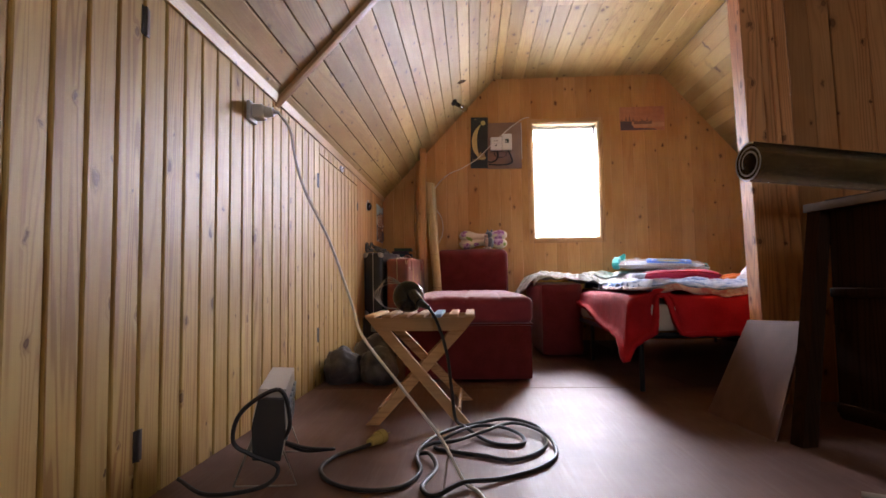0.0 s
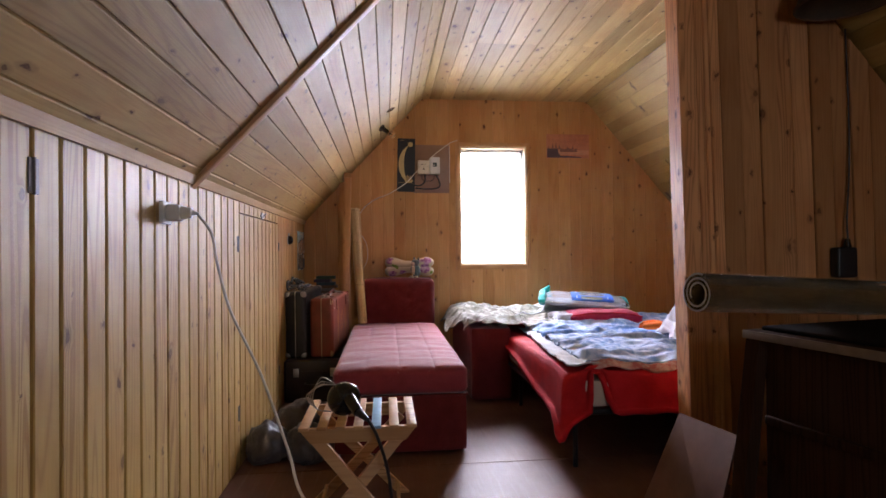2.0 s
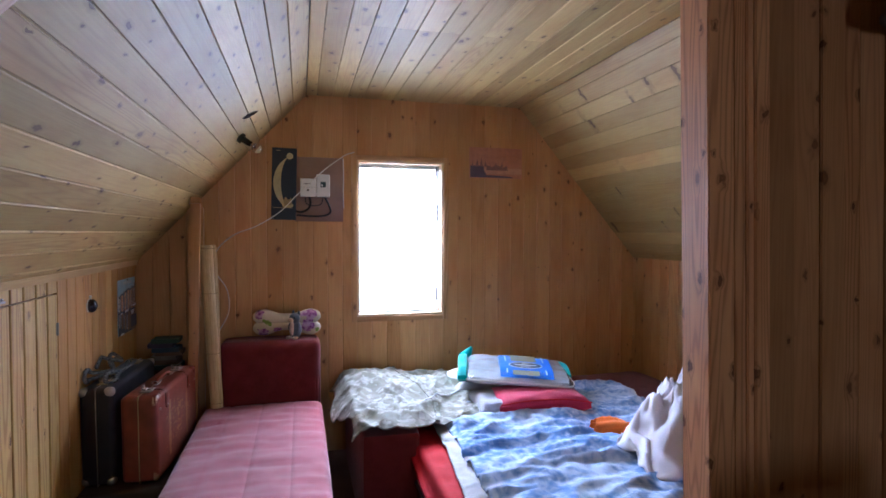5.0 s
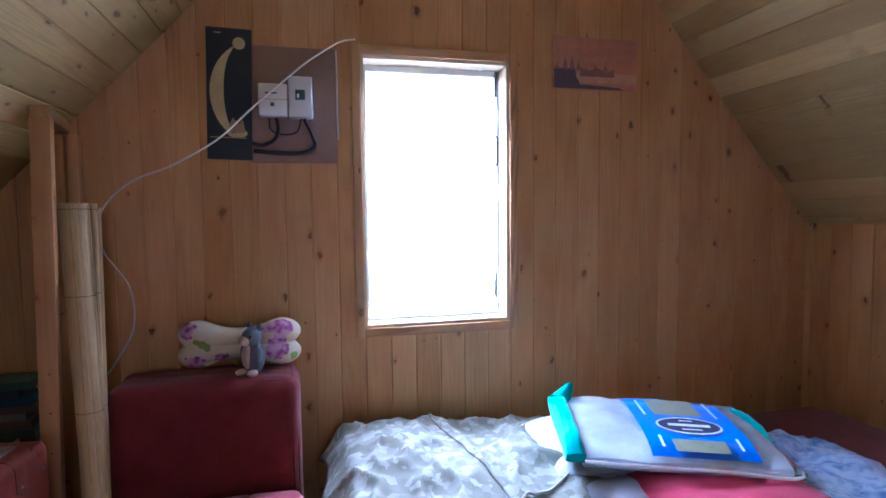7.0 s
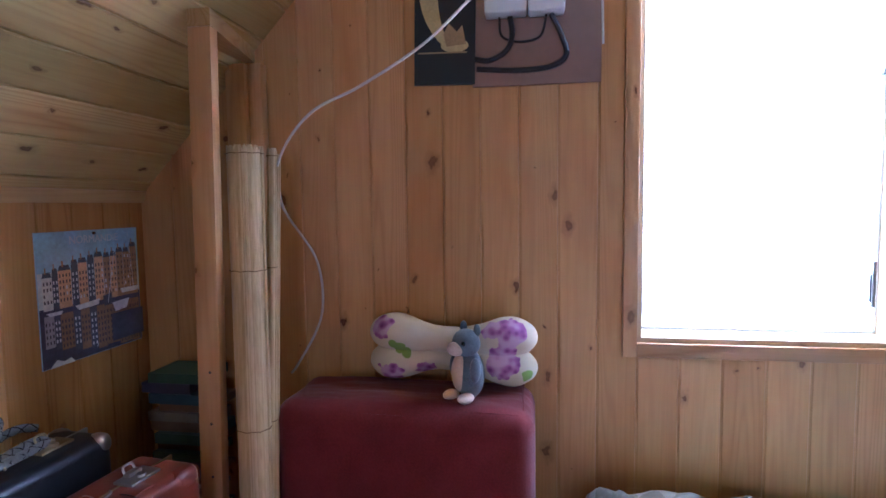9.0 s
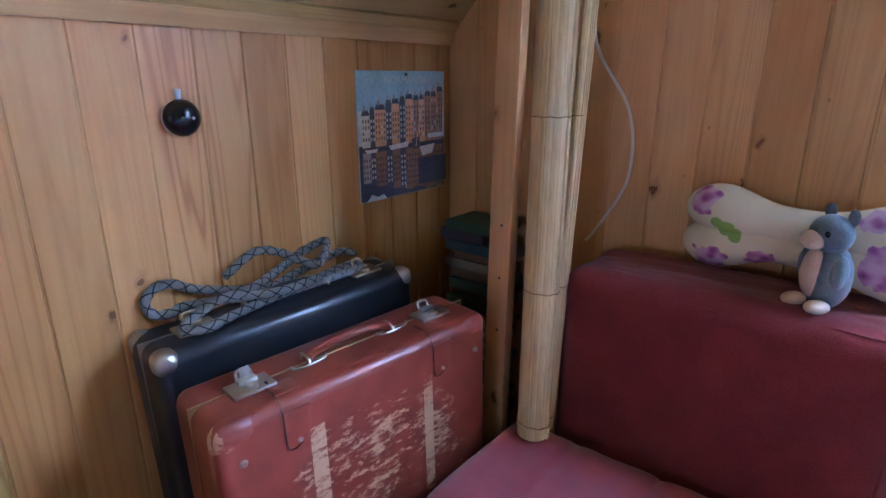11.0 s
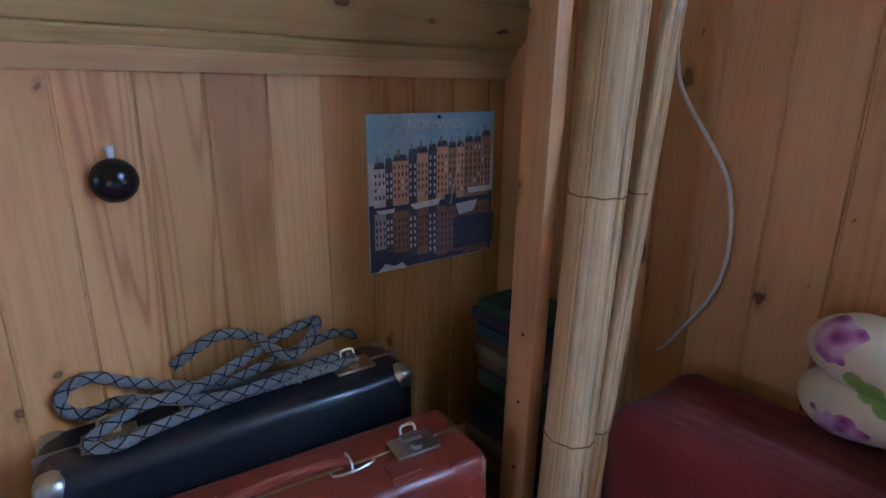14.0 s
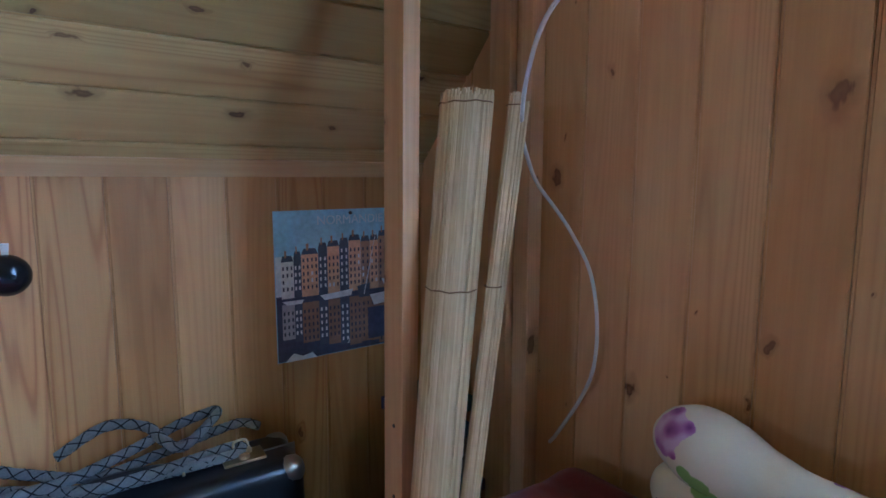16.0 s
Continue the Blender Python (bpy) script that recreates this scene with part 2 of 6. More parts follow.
def box(x0, x1, y0, y1, z0, z1, bevel=0.0, segments=2, bm=None):
    b = bmesh.new()
    bmesh.ops.create_cube(b, size=1.0)
    for v in b.verts:
        v.co = (x0 + (v.co.x + 0.5) * (x1 - x0), y0 + (v.co.y + 0.5) * (y1 - y0), z0 + (v.co.z + 0.5) * (z1 - z0))
    if bevel:
        bmesh.ops.bevel(b, geom=list(b.edges), offset=bevel, segments=segments, affect="EDGES", profile=0.5)
    return join(bm, b)


def join(bm, other, m=None):
    if m is not None:
        other.transform(m)
    if bm is None:
        return other
    me = bpy.data.meshes.new("tmp")
    other.to_mesh(me)
    other.free()
    bm.from_mesh(me)
    bpy.data.meshes.remove(me)
    return bm


def prism(points, a, b, axis="y"):
    """A closed prism over a polygon in the plane across the axis."""
    bm = bmesh.new()

    def place(u, v, w):
        return {"y": (u, w, v), "x": (w, u, v), "z": (u, v, w)}[axis]

    lo = [bm.verts.new(place(u, v, a)) for u, v in points]
    hi = [bm.verts.new(place(u, v, b)) for u, v in points]
    bm.faces.new(lo)
    bm.faces.new(hi[::-1])
    n = len(points)
    for i in range(n):
        bm.faces.new((lo[i], lo[(i + 1) % n], hi[(i + 1) % n], hi[i]))
    return bm


def cyl(r0, r1, depth, seg=20, m=None, caps=True):
    bm = bmesh.new()
    bmesh.ops.create_cone(bm, cap_ends=caps, segments=seg, radius1=r0, radius2=r1, depth=depth)
    if m is not None:
        bm.transform(m)
    return bm


def rod(a, b, r, seg=10, r2=None):
    a, b = Vector(a), Vector(b)
    d = b - a
    m = Matrix.Translation((a + b) / 2) @ d.to_track_quat("Z", "Y").to_matrix().to_4x4()
    return cyl(r, r if r2 is None else r2, d.length, seg, m)


def smooth_line(points, steps=8):
    """Catmull-Rom through the given points."""
    p = [Vector(q) for q in points]
    p = [2 * p[0] - p[1]] + p + [2 * p[-1] - p[-2]]
    out = []
    for i in range(1, len(p) - 2):
        for s in range(steps):
            t = s / steps
            a, b, c, d = p[i - 1], p[i], p[i + 1], p[i + 2]
            out.append(0.5 * (2 * b + (c - a) * t + (2 * a - 5 * b + 4 * c - d) * t * t + (3 * b - a - 3 * c + d) * t ** 3))
    out.append(p[-2])
    return out


def tube(points, r, seg=8, steps=8, ends=True):
    line = smooth_line(points, steps) if steps else [Vector(q) for q in points]
    bm = bmesh.new()
    rings = []
    up = Vector((0.03, 0.05, 1)).normalized()
    side = None
    for i, c in enumerate(line):
        d = (line[min(i + 1, len(line) - 1)] - line[max(i - 1, 0)])
        d = d.normalized() if d.length > 1e-9 else Vector((0, 0, 1))
        if side is None:
            side = d.cross(up if abs(d.dot(up)) < 0.9 else Vector((1, 0, 0))).normalized()
        side = (side - d * side.dot(d)).normalized()
        other = d.cross(side)
        rings.append([bm.verts.new(c + r * (math.cos(k * 2 * math.pi / seg) * side + math.sin(k * 2 * math.pi / seg) * other)) for k in range(seg)])
    for q, w in zip(rings, rings[1:]):
        for k in range(seg):
            bm.faces.new((q[k], q[(k + 1) % seg], w[(k + 1) % seg], w[k]))
    if ends:
        bm.faces.new(rings[0][::-1])
        bm.faces.new(rings[-1])
    return bm


def grid(nx, ny, fn):
    """A sheet of quads: fn(u, v) gives the place for u, v in 0..1."""
    bm = bmesh.new()
    vs = [[bm.verts.new(fn(i / nx, j / ny)) for i in range(nx + 1)] for j in range(ny + 1)]
    for j in range(ny):
        for i in range(nx):
            bm.faces.new((vs[j][i], vs[j][i + 1], vs[j + 1][i + 1], vs[j + 1][i]))
    return bm


def sheet(nx, ny, fn, t=0.004):
    """A closed cloth: the sheet fn and the same sheet moved down by t."""
    bm = bmesh.new()
    a = [[Vector(fn(i / nx, j / ny)) for i in range(nx + 1)] for j in range(ny + 1)]
    top = [[bm.verts.new(p) for p in row] for row in a]
    nor = []
    for j in range(ny + 1):
        row = []
        for i in range(nx + 1):
            du = a[j][min(i + 1, nx)] - a[j][max(i - 1, 0)]
            dv = a[min(j + 1, ny)][i] - a[max(j - 1, 0)][i]
            n = du.cross(dv)
            row.append(n.normalized() if n.length > 1e-12 else Vector((0, 0, 1)))
        nor.append(row)
    low = [[bm.verts.new(a[j][i] - nor[j][i] * t) for i in range(nx + 1)] for j in range(ny + 1)]
    for j in range(ny):
        for i in range(nx):
            bm.faces.new((top[j][i], top[j][i + 1], top[j + 1][i + 1], top[j + 1][i]))
            bm.faces.new((low[j][i], low[j + 1][i], low[j + 1][i + 1], low[j][i + 1]))
    for i in range(nx):
        bm.faces.new((top[0][i], low[0][i], low[0][i + 1], top[0][i + 1]))
        bm.faces.new((top[ny][i], top[ny][i + 1], low[ny][i + 1], low[ny][i]))
    for j in range(ny):
        bm.faces.new((top[j][0], top[j + 1][0], low[j + 1][0], low[j][0]))
        bm.faces.new((top[j][nx], low[j][nx], low[j + 1][nx], top[j + 1][nx]))
    return bm


def fbm(x, y, z=0.0, octaves=3):
    s, a = 0.0, 1.0
    for _ in range(octaves):
        s += a * noise.noise(Vector((x, y, z)))
        x, y, z, a = x * 2.1, y * 2.1, z * 2.1, a * 0.5
    return s


def ease(a, b, x):
    t = max(0.0, min(1.0, (x - a) / (b - a)))
    return t * t * (3 - 2 * t)


def writing(text, size, m, material, name="lettering", parent=None, extrude=0.0006, align="CENTER"):
    cu = bpy.data.curves.new(name, "FONT")
    cu.body, cu.size, cu.extrude = text, size, extrude
    cu.align_x, cu.align_y = align, "CENTER"
    ob = new("tmp_text", cu)
    me = bpy.data.meshes.new_from_object(ob.evaluated_get(bpy.context.evaluated_depsgraph_get()))
    bpy.data.objects.remove(ob)
    me.materials.clear()
    me.materials.append(material)
    out = new(name, me)
    if parent is not None:
        out.parent = parent
    out.matrix_basis = m
    return out


def roof(x):
    """Height of the ceiling's underside at x."""
    if x < CX0:
        return KNEE + (x - XL) * (FLAT - KNEE) / (CX0 - XL)
    if x > CX1:
        return FLAT - (x - CX1) * (FLAT - KNEE) / (XR - CX1)
    return FLAT


# ---- structure ----
def profile(width, lip, drop, thick, chamfer):
    """Cross-section of a lining board: face, chamfers and a recessed lip; u across, v out of the wall."""
    f = width - lip
    return [(0, 0), (width, 0), (width, thick - drop), (f, thick - drop), (f, thick - chamfer), (f - chamfer, thick), (chamfer, thick), (0, thick - chamfer)]


def upright_board(width, z0, z1, lip, drop, thick, chamfer, z1b=None):
    """A board standing from z0 to z1 (z1b at its far edge), face towards +v (local y), u along local x."""
    pts = profile(width, lip, drop, thick, chamfer)
    bm = bmesh.new()
    lo = [bm.verts.new((u, v, z0)) for u, v in pts]
    hi = [bm.verts.new((u, v, z1 + ((z1b if z1b is not None else z1) - z1) * u / width)) for u, v in pts]
    bm.faces.new(lo)
    bm.faces.new(hi[::-1])
    n = len(pts)
    for i in range(n):
        bm.faces.new((lo[i], lo[(i + 1) % n], hi[(i + 1) % n], hi[i]))
    return bm


def structure(name, bm, mat, label="", smooth=None):
    ob = part(name, bm, mat, None, "", smooth)
    return tagged(ob, label, name.split("_")[0], "", "structure")


# floor: two worn sheets with the stair opening left free
HX0, HX1, HY0, HY1 = -0.10, 0.82, -0.75, 1.35
fl = box(XL - 0.12, HX0, YB - 0.1, HY1, -0.12, -0.006)
fl = box(HX1, XR + 0.12, YB - 0.1, HY1, -0.12, -0.006, bm=fl)
fl = box(HX0, HX1, YB - 0.1, HY0, -0.12, -0.006, bm=fl)
fl = box(XL - 0.12, XR + 0.12, HY1, YW + 0.14, -0.12, -0.006, bm=fl)
floor = structure("floor", fl, M_GROOVE, "worn reddish painted hardboard attic floor with scuffs")
for x0, x1, y0, y1 in ((XL, HX0, YB, HY1), (HX1, XR, YB, HY1), (HX0, HX1, YB, HY0), (XL, 0.25, HY1, 3.365), (0.253, 2.0, HY1, 3.365), (2.003, XR, HY1, 3.365), (XL, 1.35, 3.369, YW), (1.353, XR, 3.369, YW)):
    part("panel", box(x0, x1, y0, y1, -0.007, 0.0, 0.0015, 1), M_FLOOR, floor, smooth=None)

# left knee wall: boards with wide dark grooves, backed by a solid wall
wall_l = structure("wall_west", box(XL - 0.10, XL - 0.016, YB - 0.1, YW + 0.12, 0.0, KNEE + 0.06), M_GROOVE, "varnished pine knee wall of upright grooved boards")
BW = 0.0957
DOOR_Y0, DOOR_Y1, DOOR_TOP = 3.445, 4.42, 1.175
first = 1.651 - 31 * BW
k = 0
shared = mesh_of(upright_board(BW - 0.0006, 0, KNEE + 0.02, 0.0105, 0.009, 0.017, 0.0025), "board", M_KNEE)
thin = mesh_of(upright_board(BW - 0.0006, 0, KNEE + 0.02, 0.0028, 0.003, 0.017, 0.0018), "board", M_CORNER)
low_door = mesh_of(upright_board(BW - 0.0006, 0.07, DOOR_TOP - 0.004, 0.0105, 0.009, 0.017, 0.0025), "board", M_KNEE)
above = mesh_of(upright_board(BW - 0.0006, DOOR_TOP + 0.003, KNEE + 0.02, 0.0105, 0.009, 0.017, 0.0025), "board", M_KNEE)
below = mesh_of(upright_board(BW - 0.0006, 0, 0.065, 0.0105, 0.009, 0.017, 0.0025), "board", M_KNEE)
door = tagged(part("door_1", box(XL - 0.0158, XL - 0.012, DOOR_Y0, DOOR_Y1, 0.07, DOOR_TOP - 0.004), M_GROOVE, None, smooth=None), "small flush knee-wall door of upright pine boards", "door", "", "structure")
door_b = tagged(part("door_2", box(XL - 0.0158, XL - 0.012, 1.16, 1.944, 0.07, 1.2), M_GROOVE, None, smooth=None), "flush knee-wall cupboard door of upright pine boards", "door", "", "structure")
for z in (1.135, 0.135):
    part("hinge", join(box(XL, XL + 0.003, 1.93, 1.962, z - 0.035, z + 0.035, 0.001), rod((XL + 0.003, 1.946, z - 0.036), (XL + 0.003, 1.946, z + 0.036), 0.004, 10)), plain("dark_hinge_steel", (0.10, 0.09, 0.085), 0.5, 0.8), door_b)
y = first
while y < YW:
    in_door = DOOR_Y0 - 0.05 < y < DOOR_Y1 - 0.05
    owner_b = door_b if 1.1 < y < 1.88 else wall_l
    for me, owner in ((low_door, door), (above, wall_l), (below, wall_l)) if in_door else ((shared if y < 4.37 else thin, owner_b),):
        b = new("board", me)
        b.parent = owner
        b.matrix_basis = Matrix.Translation((XL - 0.0165, y + BW, 0)) @ pose(0, 0, 0, 0, 0, -90)
    y += BW
for z in (1.03, 0.25):
    part("hinge", join(box(XL, XL + 0.003, DOOR_Y0 - 0.012, DOOR_Y0 + 0.02, z - 0.035, z + 0.035, 0.001), rod((XL + 0.003, DOOR_Y0 + 0.003, z - 0.036), (XL + 0.003, DOOR_Y0 + 0.003, z + 0.036), 0.004, 10)), plain("hinge_steel", (0.25, 0.24, 0.23), 0.4, 0.9), door)
for z in (1.03, 0.25):
    part("hinge", join(box(XL, XL + 0.002, DOOR_Y1 - 0.007, DOOR_Y1 + 0.007, z - 0.024, z + 0.024, 0.0008), rod((XL + 0.003, DOOR_Y1, z - 0.026), (XL + 0.003, DOOR_Y1, z + 0.026), 0.0042, 10)), plain("grey_hinge_steel", (0.24, 0.235, 0.22), 0.4, 0.9), door)
lat = rod((XL + 0.006, 3.90, 1.19), (XL + 0.006, 4.0, 1.19), 0.004)
lat = box(XL, XL + 0.008, 3.93, 3.97, 1.175, 1.21, 0.002, bm=lat)
lat = join(lat, rod((XL + 0.006, 3.955, 1.19), (XL + 0.022, 3.955, 1.205), 0.004))
part("latch", lat, plain("latch_steel", (0.5, 0.49, 0.47), 0.35, 0.95), door, "small steel barrel bolt")

# right knee wall
wall_r = structure("wall_east", box(XR + 0.016, XR + 0.10, YB - 0.1, YW + 0.12, 0.0, KNEE + 0.06), M_GROOVE, "pine knee wall of upright boards behind the bed")
mr = mesh_of(upright_board(BW - 0.0006, 0, KNEE + 0.02, 0.004, 0.003, 0.017, 0.002), "board", M_GABLE)
y = YB
while y < YW:
    b = new("board", mr)
    b.parent = wall_r
    b.matrix_basis = Matrix.Translation((XR + 0.0165, y, 0)) @ pose(0, 0, 0, 0, 0, 90)
    y += BW


# gable walls with their window openings
def gable(name, y0, y1, openings, label):
    (a, b, c, d) = openings
    xs0, xs1 = XL - 0.1, XR + 0.1
    bm = prism([(xs0, 0), (a, 0), (a, roof(a) + 0.05), (min(CX0, a), FLAT + 0.05), (XL, KNEE + 0.05), (xs0, KNEE + 0.05)] if a >= CX0 else [(xs0, 0), (a, 0), (a, roof(a) + 0.05), (xs0, KNEE)], y0, y1)
    bm = join(bm, prism([(b, 0), (xs1, 0), (xs1, KNEE + 0.05), (XR, KNEE + 0.05), (CX1, FLAT + 0.05), (b, FLAT + 0.05)], y0, y1))
    bm = join(bm, prism([(a, 0), (b, 0), (b, c), (a, c)], y0, y1))
    bm = join(bm, prism([(a, d), (b, d), (b, FLAT + 0.05), (a, FLAT + 0.05)], y0, y1))
    return structure(name, bm, M_GROOVE, label)


wall_n = gable("wall_north", YW + 0.016, YW + 0.13, (WX0, WX1, WZ0, WZ1), "reddish pine gable wall of upright boards around the window")
GW = 0.0968


def gable_boards(owner, y, facing, mat, win, gap=0.0035):
    """Upright boards over a gable, cut round its window."""
    a, b, c, d = win
    for x0, x1, spans in ((XL, a, ((0.0, None),)), (a, b, ((0.0, c - 0.004), (d + 0.004, None))), (b, XR, ((0.0, None),))):
        n = max(1, round((x1 - x0) / GW))
        w = (x1 - x0) / n
        for i in range(n):
            u0, u1 = x0 + i * w, x0 + (i + 1) * w
            for z0, z1 in spans:
                ta, tb = (roof(u0) + 0.015, roof(u1) + 0.015) if z1 is None else (z1, z1)
                if facing < 0:
                    bm = upright_board(w - 0.0008, z0, tb, gap, 0.003, 0.017, 0.0018, ta)
                    m = Matrix.Translation((u1, y + 0.0165, 0)) @ pose(0, 0, 0, 0, 0, 180)
                else:
                    bm = upright_board(w - 0.0008, z0, ta, gap, 0.003, 0.017, 0.0018, tb)
                    m = Matrix.Translation((u0, y - 0.0165, 0))
                ob = new("board", mesh_of(bm, "board", mat))
                ob.parent, ob.matrix_basis = owner, m


gable_boards(wall_n, YW, -1, M_GABLE, (WX0, WX1, WZ0, WZ1))

# back gable, behind the walk
BX0, BX1, BZ0, BZ1 = 0.85, 1.55, 0.85, 1.85
wall_s = gable("wall_south", YB - 0.13, YB - 0.016, (BX0, BX1, BZ0, BZ1), "pine gable wall at the stair end")
gable_boards(wall_s, YB, 1, M_KNEE, (BX0, BX1, BZ0, BZ1))


# ceiling: slopes and flat, one mesh of boards running the length of the attic
def ceiling_boards():
    bm = bmesh.new()
    r = random.Random(5)

    def run(p0, p1, joints, first, pitch=0.0985, lip=0.0042, drop=0.006):
        a, b = Vector((p0[0], 0, p0[1])), Vector((p1[0], 0, p1[1]))
        span = (b - a).length
        u = (b - a).normalized()
        out = Vector((0, 1, 0)).cross(u).normalized()
        if out.z > 0:
            out = -out
        marks = [0.0, first]
        while marks[-1] + pitch < span - 0.02:
            marks.append(marks[-1] + pitch)
        marks.append(span)
        for i, (s0, s1) in enumerate(zip(marks, marks[1:])):
            w = s1 - s0
            cuts = sorted({YB - 0.02, YW + 0.01, *joints(i, r)})
            for ya, yb in zip(cuts, cuts[1:]):
                pts = profile(w - 0.0006, lip, drop, 0.017, 0.0022)
                lo, hi = [], []
                for pu, pv in pts:
                    q = a + u * (s0 + pu) + out * (pv - 0.017)
                    lo.append(bm.verts.new(q + Vector((0, ya + 0.0006, 0))))
                    hi.append(bm.verts.new(q + Vector((0, yb - 0.0006, 0))))
                bm.faces.new(lo)
                bm.faces.new(hi[::-1])
                for k in range(len(pts)):
                    bm.faces.new((lo[k], lo[(k + 1) % len(pts)], hi[(k + 1) % len(pts)], hi[k]))

    run((XL, KNEE), (CX0, FLAT), lambda i, r: (2.85, 0.2), 0.060)
    run((CX0, FLAT), (CX1, FLAT), lambda i, r: (4.24, 2.2, 0.1) if 1 < i < 11 and i != 7 else (3.42, 1.0), 0.062)
    run((CX1, FLAT), (XR, KNEE), lambda i, r: (2.85, 0.2), 0.07, lip=0.002, drop=0.0024)
    return bm


tagged(part("ceiling", ceiling_boards(), M_CEIL, smooth=None), "varnished knotty pine board ceiling with two sloping sides", "ceiling", "", "structure")
deck = prism([(XL - 0.1, KNEE + 0.03), (XL, KNEE + 0.022), (CX0, FLAT + 0.022), (CX1, FLAT + 0.022), (XR, KNEE + 0.022), (XR + 0.1, KNEE + 0.03), (XR + 0.1, KNEE + 0.15), (CX1 + 0.05, FLAT + 0.14), (CX0 - 0.05, FLAT + 0.14), (XL - 0.1, KNEE + 0.15)], YB - 0.14, YW + 0.14)
structure("roof_deck", deck, plain("roof_planks", (0.25, 0.18, 0.12), 0.8), "rough timber roof deck above the ceiling boards")


# trims
def trim(name, bm, mat, label):
    return structure(name, bm, mat, label, 35)


def slope_place(s, y, lift):
    """A place on the left slope, s metres up from the knee wall, lifted off its face."""
    d = Vector((CX0 - XL, 0, FLAT - KNEE)).normalized()
    n = Vector((d.z, 0, -d.x))
    return Vector((XL, y, KNEE)) + d * s + n * lift


SLEN = math.hypot(CX0 - XL, FLAT - KNEE)
SANG = math.degrees(math.atan2(FLAT - KNEE, CX0 - XL))
bat = box(-0.022, SLEN - 0.005, -0.026, 0.022, -0.017, 0.0, 0.004)
ob = trim("trim_batten", bat, M_RAFTER, "brown pine batten across the sloping ceiling")
ob.matrix_basis = Matrix.Translation((XL, 2.85, KNEE)) @ pose(0, 0, 0, 0, -SANG, 0)
bt = prism([(XL + 0.001, KNEE - 0.012), (XL + 0.010, KNEE - 0.012), (XL + 0.022, KNEE + 0.018), (XL + 0.012, KNEE + 0.024), (XL + 0.001, KNEE + 0.005)], YB, YW - 0.001)
trim("trim_knee", bt, M_TRIM_Y, "thin pine bead between knee wall and slope")

# window: casing, reveal, sash with hardware
win = thing("window_1", "narrow pine-framed casement window, overexposed daylight outside", "window", kind="structure")
C = 0.034
part("casing", box(WX0 - C, WX0, YW - 0.012, YW + 0.002, WZ0 - C, WZ1 + C, 0.002), M_TRIM_Z, win)
part("casing", box(WX1, WX1 + C, YW - 0.012, YW + 0.002, WZ0 - C, WZ1 + C, 0.002), M_TRIM_Z, win)
part("casing", box(WX0, WX1, YW - 0.0115, YW + 0.002, WZ0 - C, WZ0, 0.002), M_TRIM_X, win)
part("casing", box(WX0, WX1, YW - 0.0115, YW + 0.002, WZ1, WZ1 + C, 0.002), M_TRIM_X, win)
RD = 0.125
# reveal pine is coloured paler to stand for the daylight on it
M_REVEAL_Z = wood("daylit_pine_reveal", (0.80, 0.68, 0.46), (0.5, 0.34, 0.16), "Z", rough=0.45, knots=0.4, grain=0.5)
M_REVEAL_X = wood("daylit_pine_reveal_cross", (0.80, 0.68, 0.46), (0.5, 0.34, 0.16), "X", rough=0.45, knots=0.4, grain=0.5)
part("jamb", box(WX0 - 0.002, WX0 + 0.012, YW + 0.002, YW + RD, WZ0, WZ1, 0.001), M_REVEAL_Z, win)
part("jamb", box(WX1 - 0.012, WX1 + 0.002, YW + 0.002, YW + RD, WZ0, WZ1, 0.001), M_REVEAL_Z, win)
part("head", box(WX0 + 0.012, WX1 - 0.012, YW + 0.002, YW + RD, WZ1 - 0.012, WZ1 + 0.002, 0.001), M_REVEAL_X, win)
part("window_sill", box(WX0 + 0.012, WX1 - 0.012, YW + 0.002, YW + RD, WZ0 - 0.002, WZ0 + 0.012, 0.001), M_REVEAL_X, win)
sy = YW + 0.085
# sash coloured white in place of the glare that washes it out
M_SASHWHITE = plain("glare_white_sash", (0.78, 0.78, 0.76), 0.35, vary=0.06, bump=0.05)
part("sash", box(WX0 + 0.012, WX0 + 0.030, sy, sy + 0.035, WZ0 + 0.013, WZ1 - 0.013, 0.003), M_SASHWHITE, win)
sash_r = part("sash", box(WX1 - 0.019, WX1 - 0.012, sy + 0.008, sy + 0.026, WZ0 + 0.013, WZ1 - 0.013, 0.003), M_SASHWHITE, win)
part("sash", box(WX0 + 0.030, WX1 - 0.019, sy, sy + 0.035, WZ1 - 0.038, WZ1 - 0.013, 0.003), M_SASHWHITE, win)
part("sash", box(WX0 + 0.030, WX1 - 0.019, sy + 0.008, sy + 0.026, WZ0 + 0.013, WZ0 + 0.022, 0.003), M_SASHWHITE, win)
pane = part("pane", box(WX0 + 0.028, WX1 - 0.018, sy + 0.015, sy + 0.019, WZ0 + 0.020, WZ1 - 0.036), M_GLASS, win, smooth=None)
pane.visible_shadow = False
M_IRON = plain("dull_iron", (0.12, 0.11, 0.10), 0.5, 0.8)
hx = WX1 - 0.030
part("handle", tube([(hx, sy - 0.001, 1.50), (hx, sy - 0.022, 1.51), (hx, sy - 0.026, 1.56), (hx, sy - 0.022, 1.61), (hx, sy - 0.001, 1.62)], 0.005), M_IRON, sash_r, "iron pull handle")
part("bolt", join(box(hx - 0.006, hx + 0.006, sy - 0.004, sy, WZ1 - 0.12, WZ1 - 0.03, 0.001), rod((hx, sy - 0.008, WZ1 - 0.12), (hx, sy - 0.008, WZ1 - 0.02), 0.005)), M_IRON, sash_r)
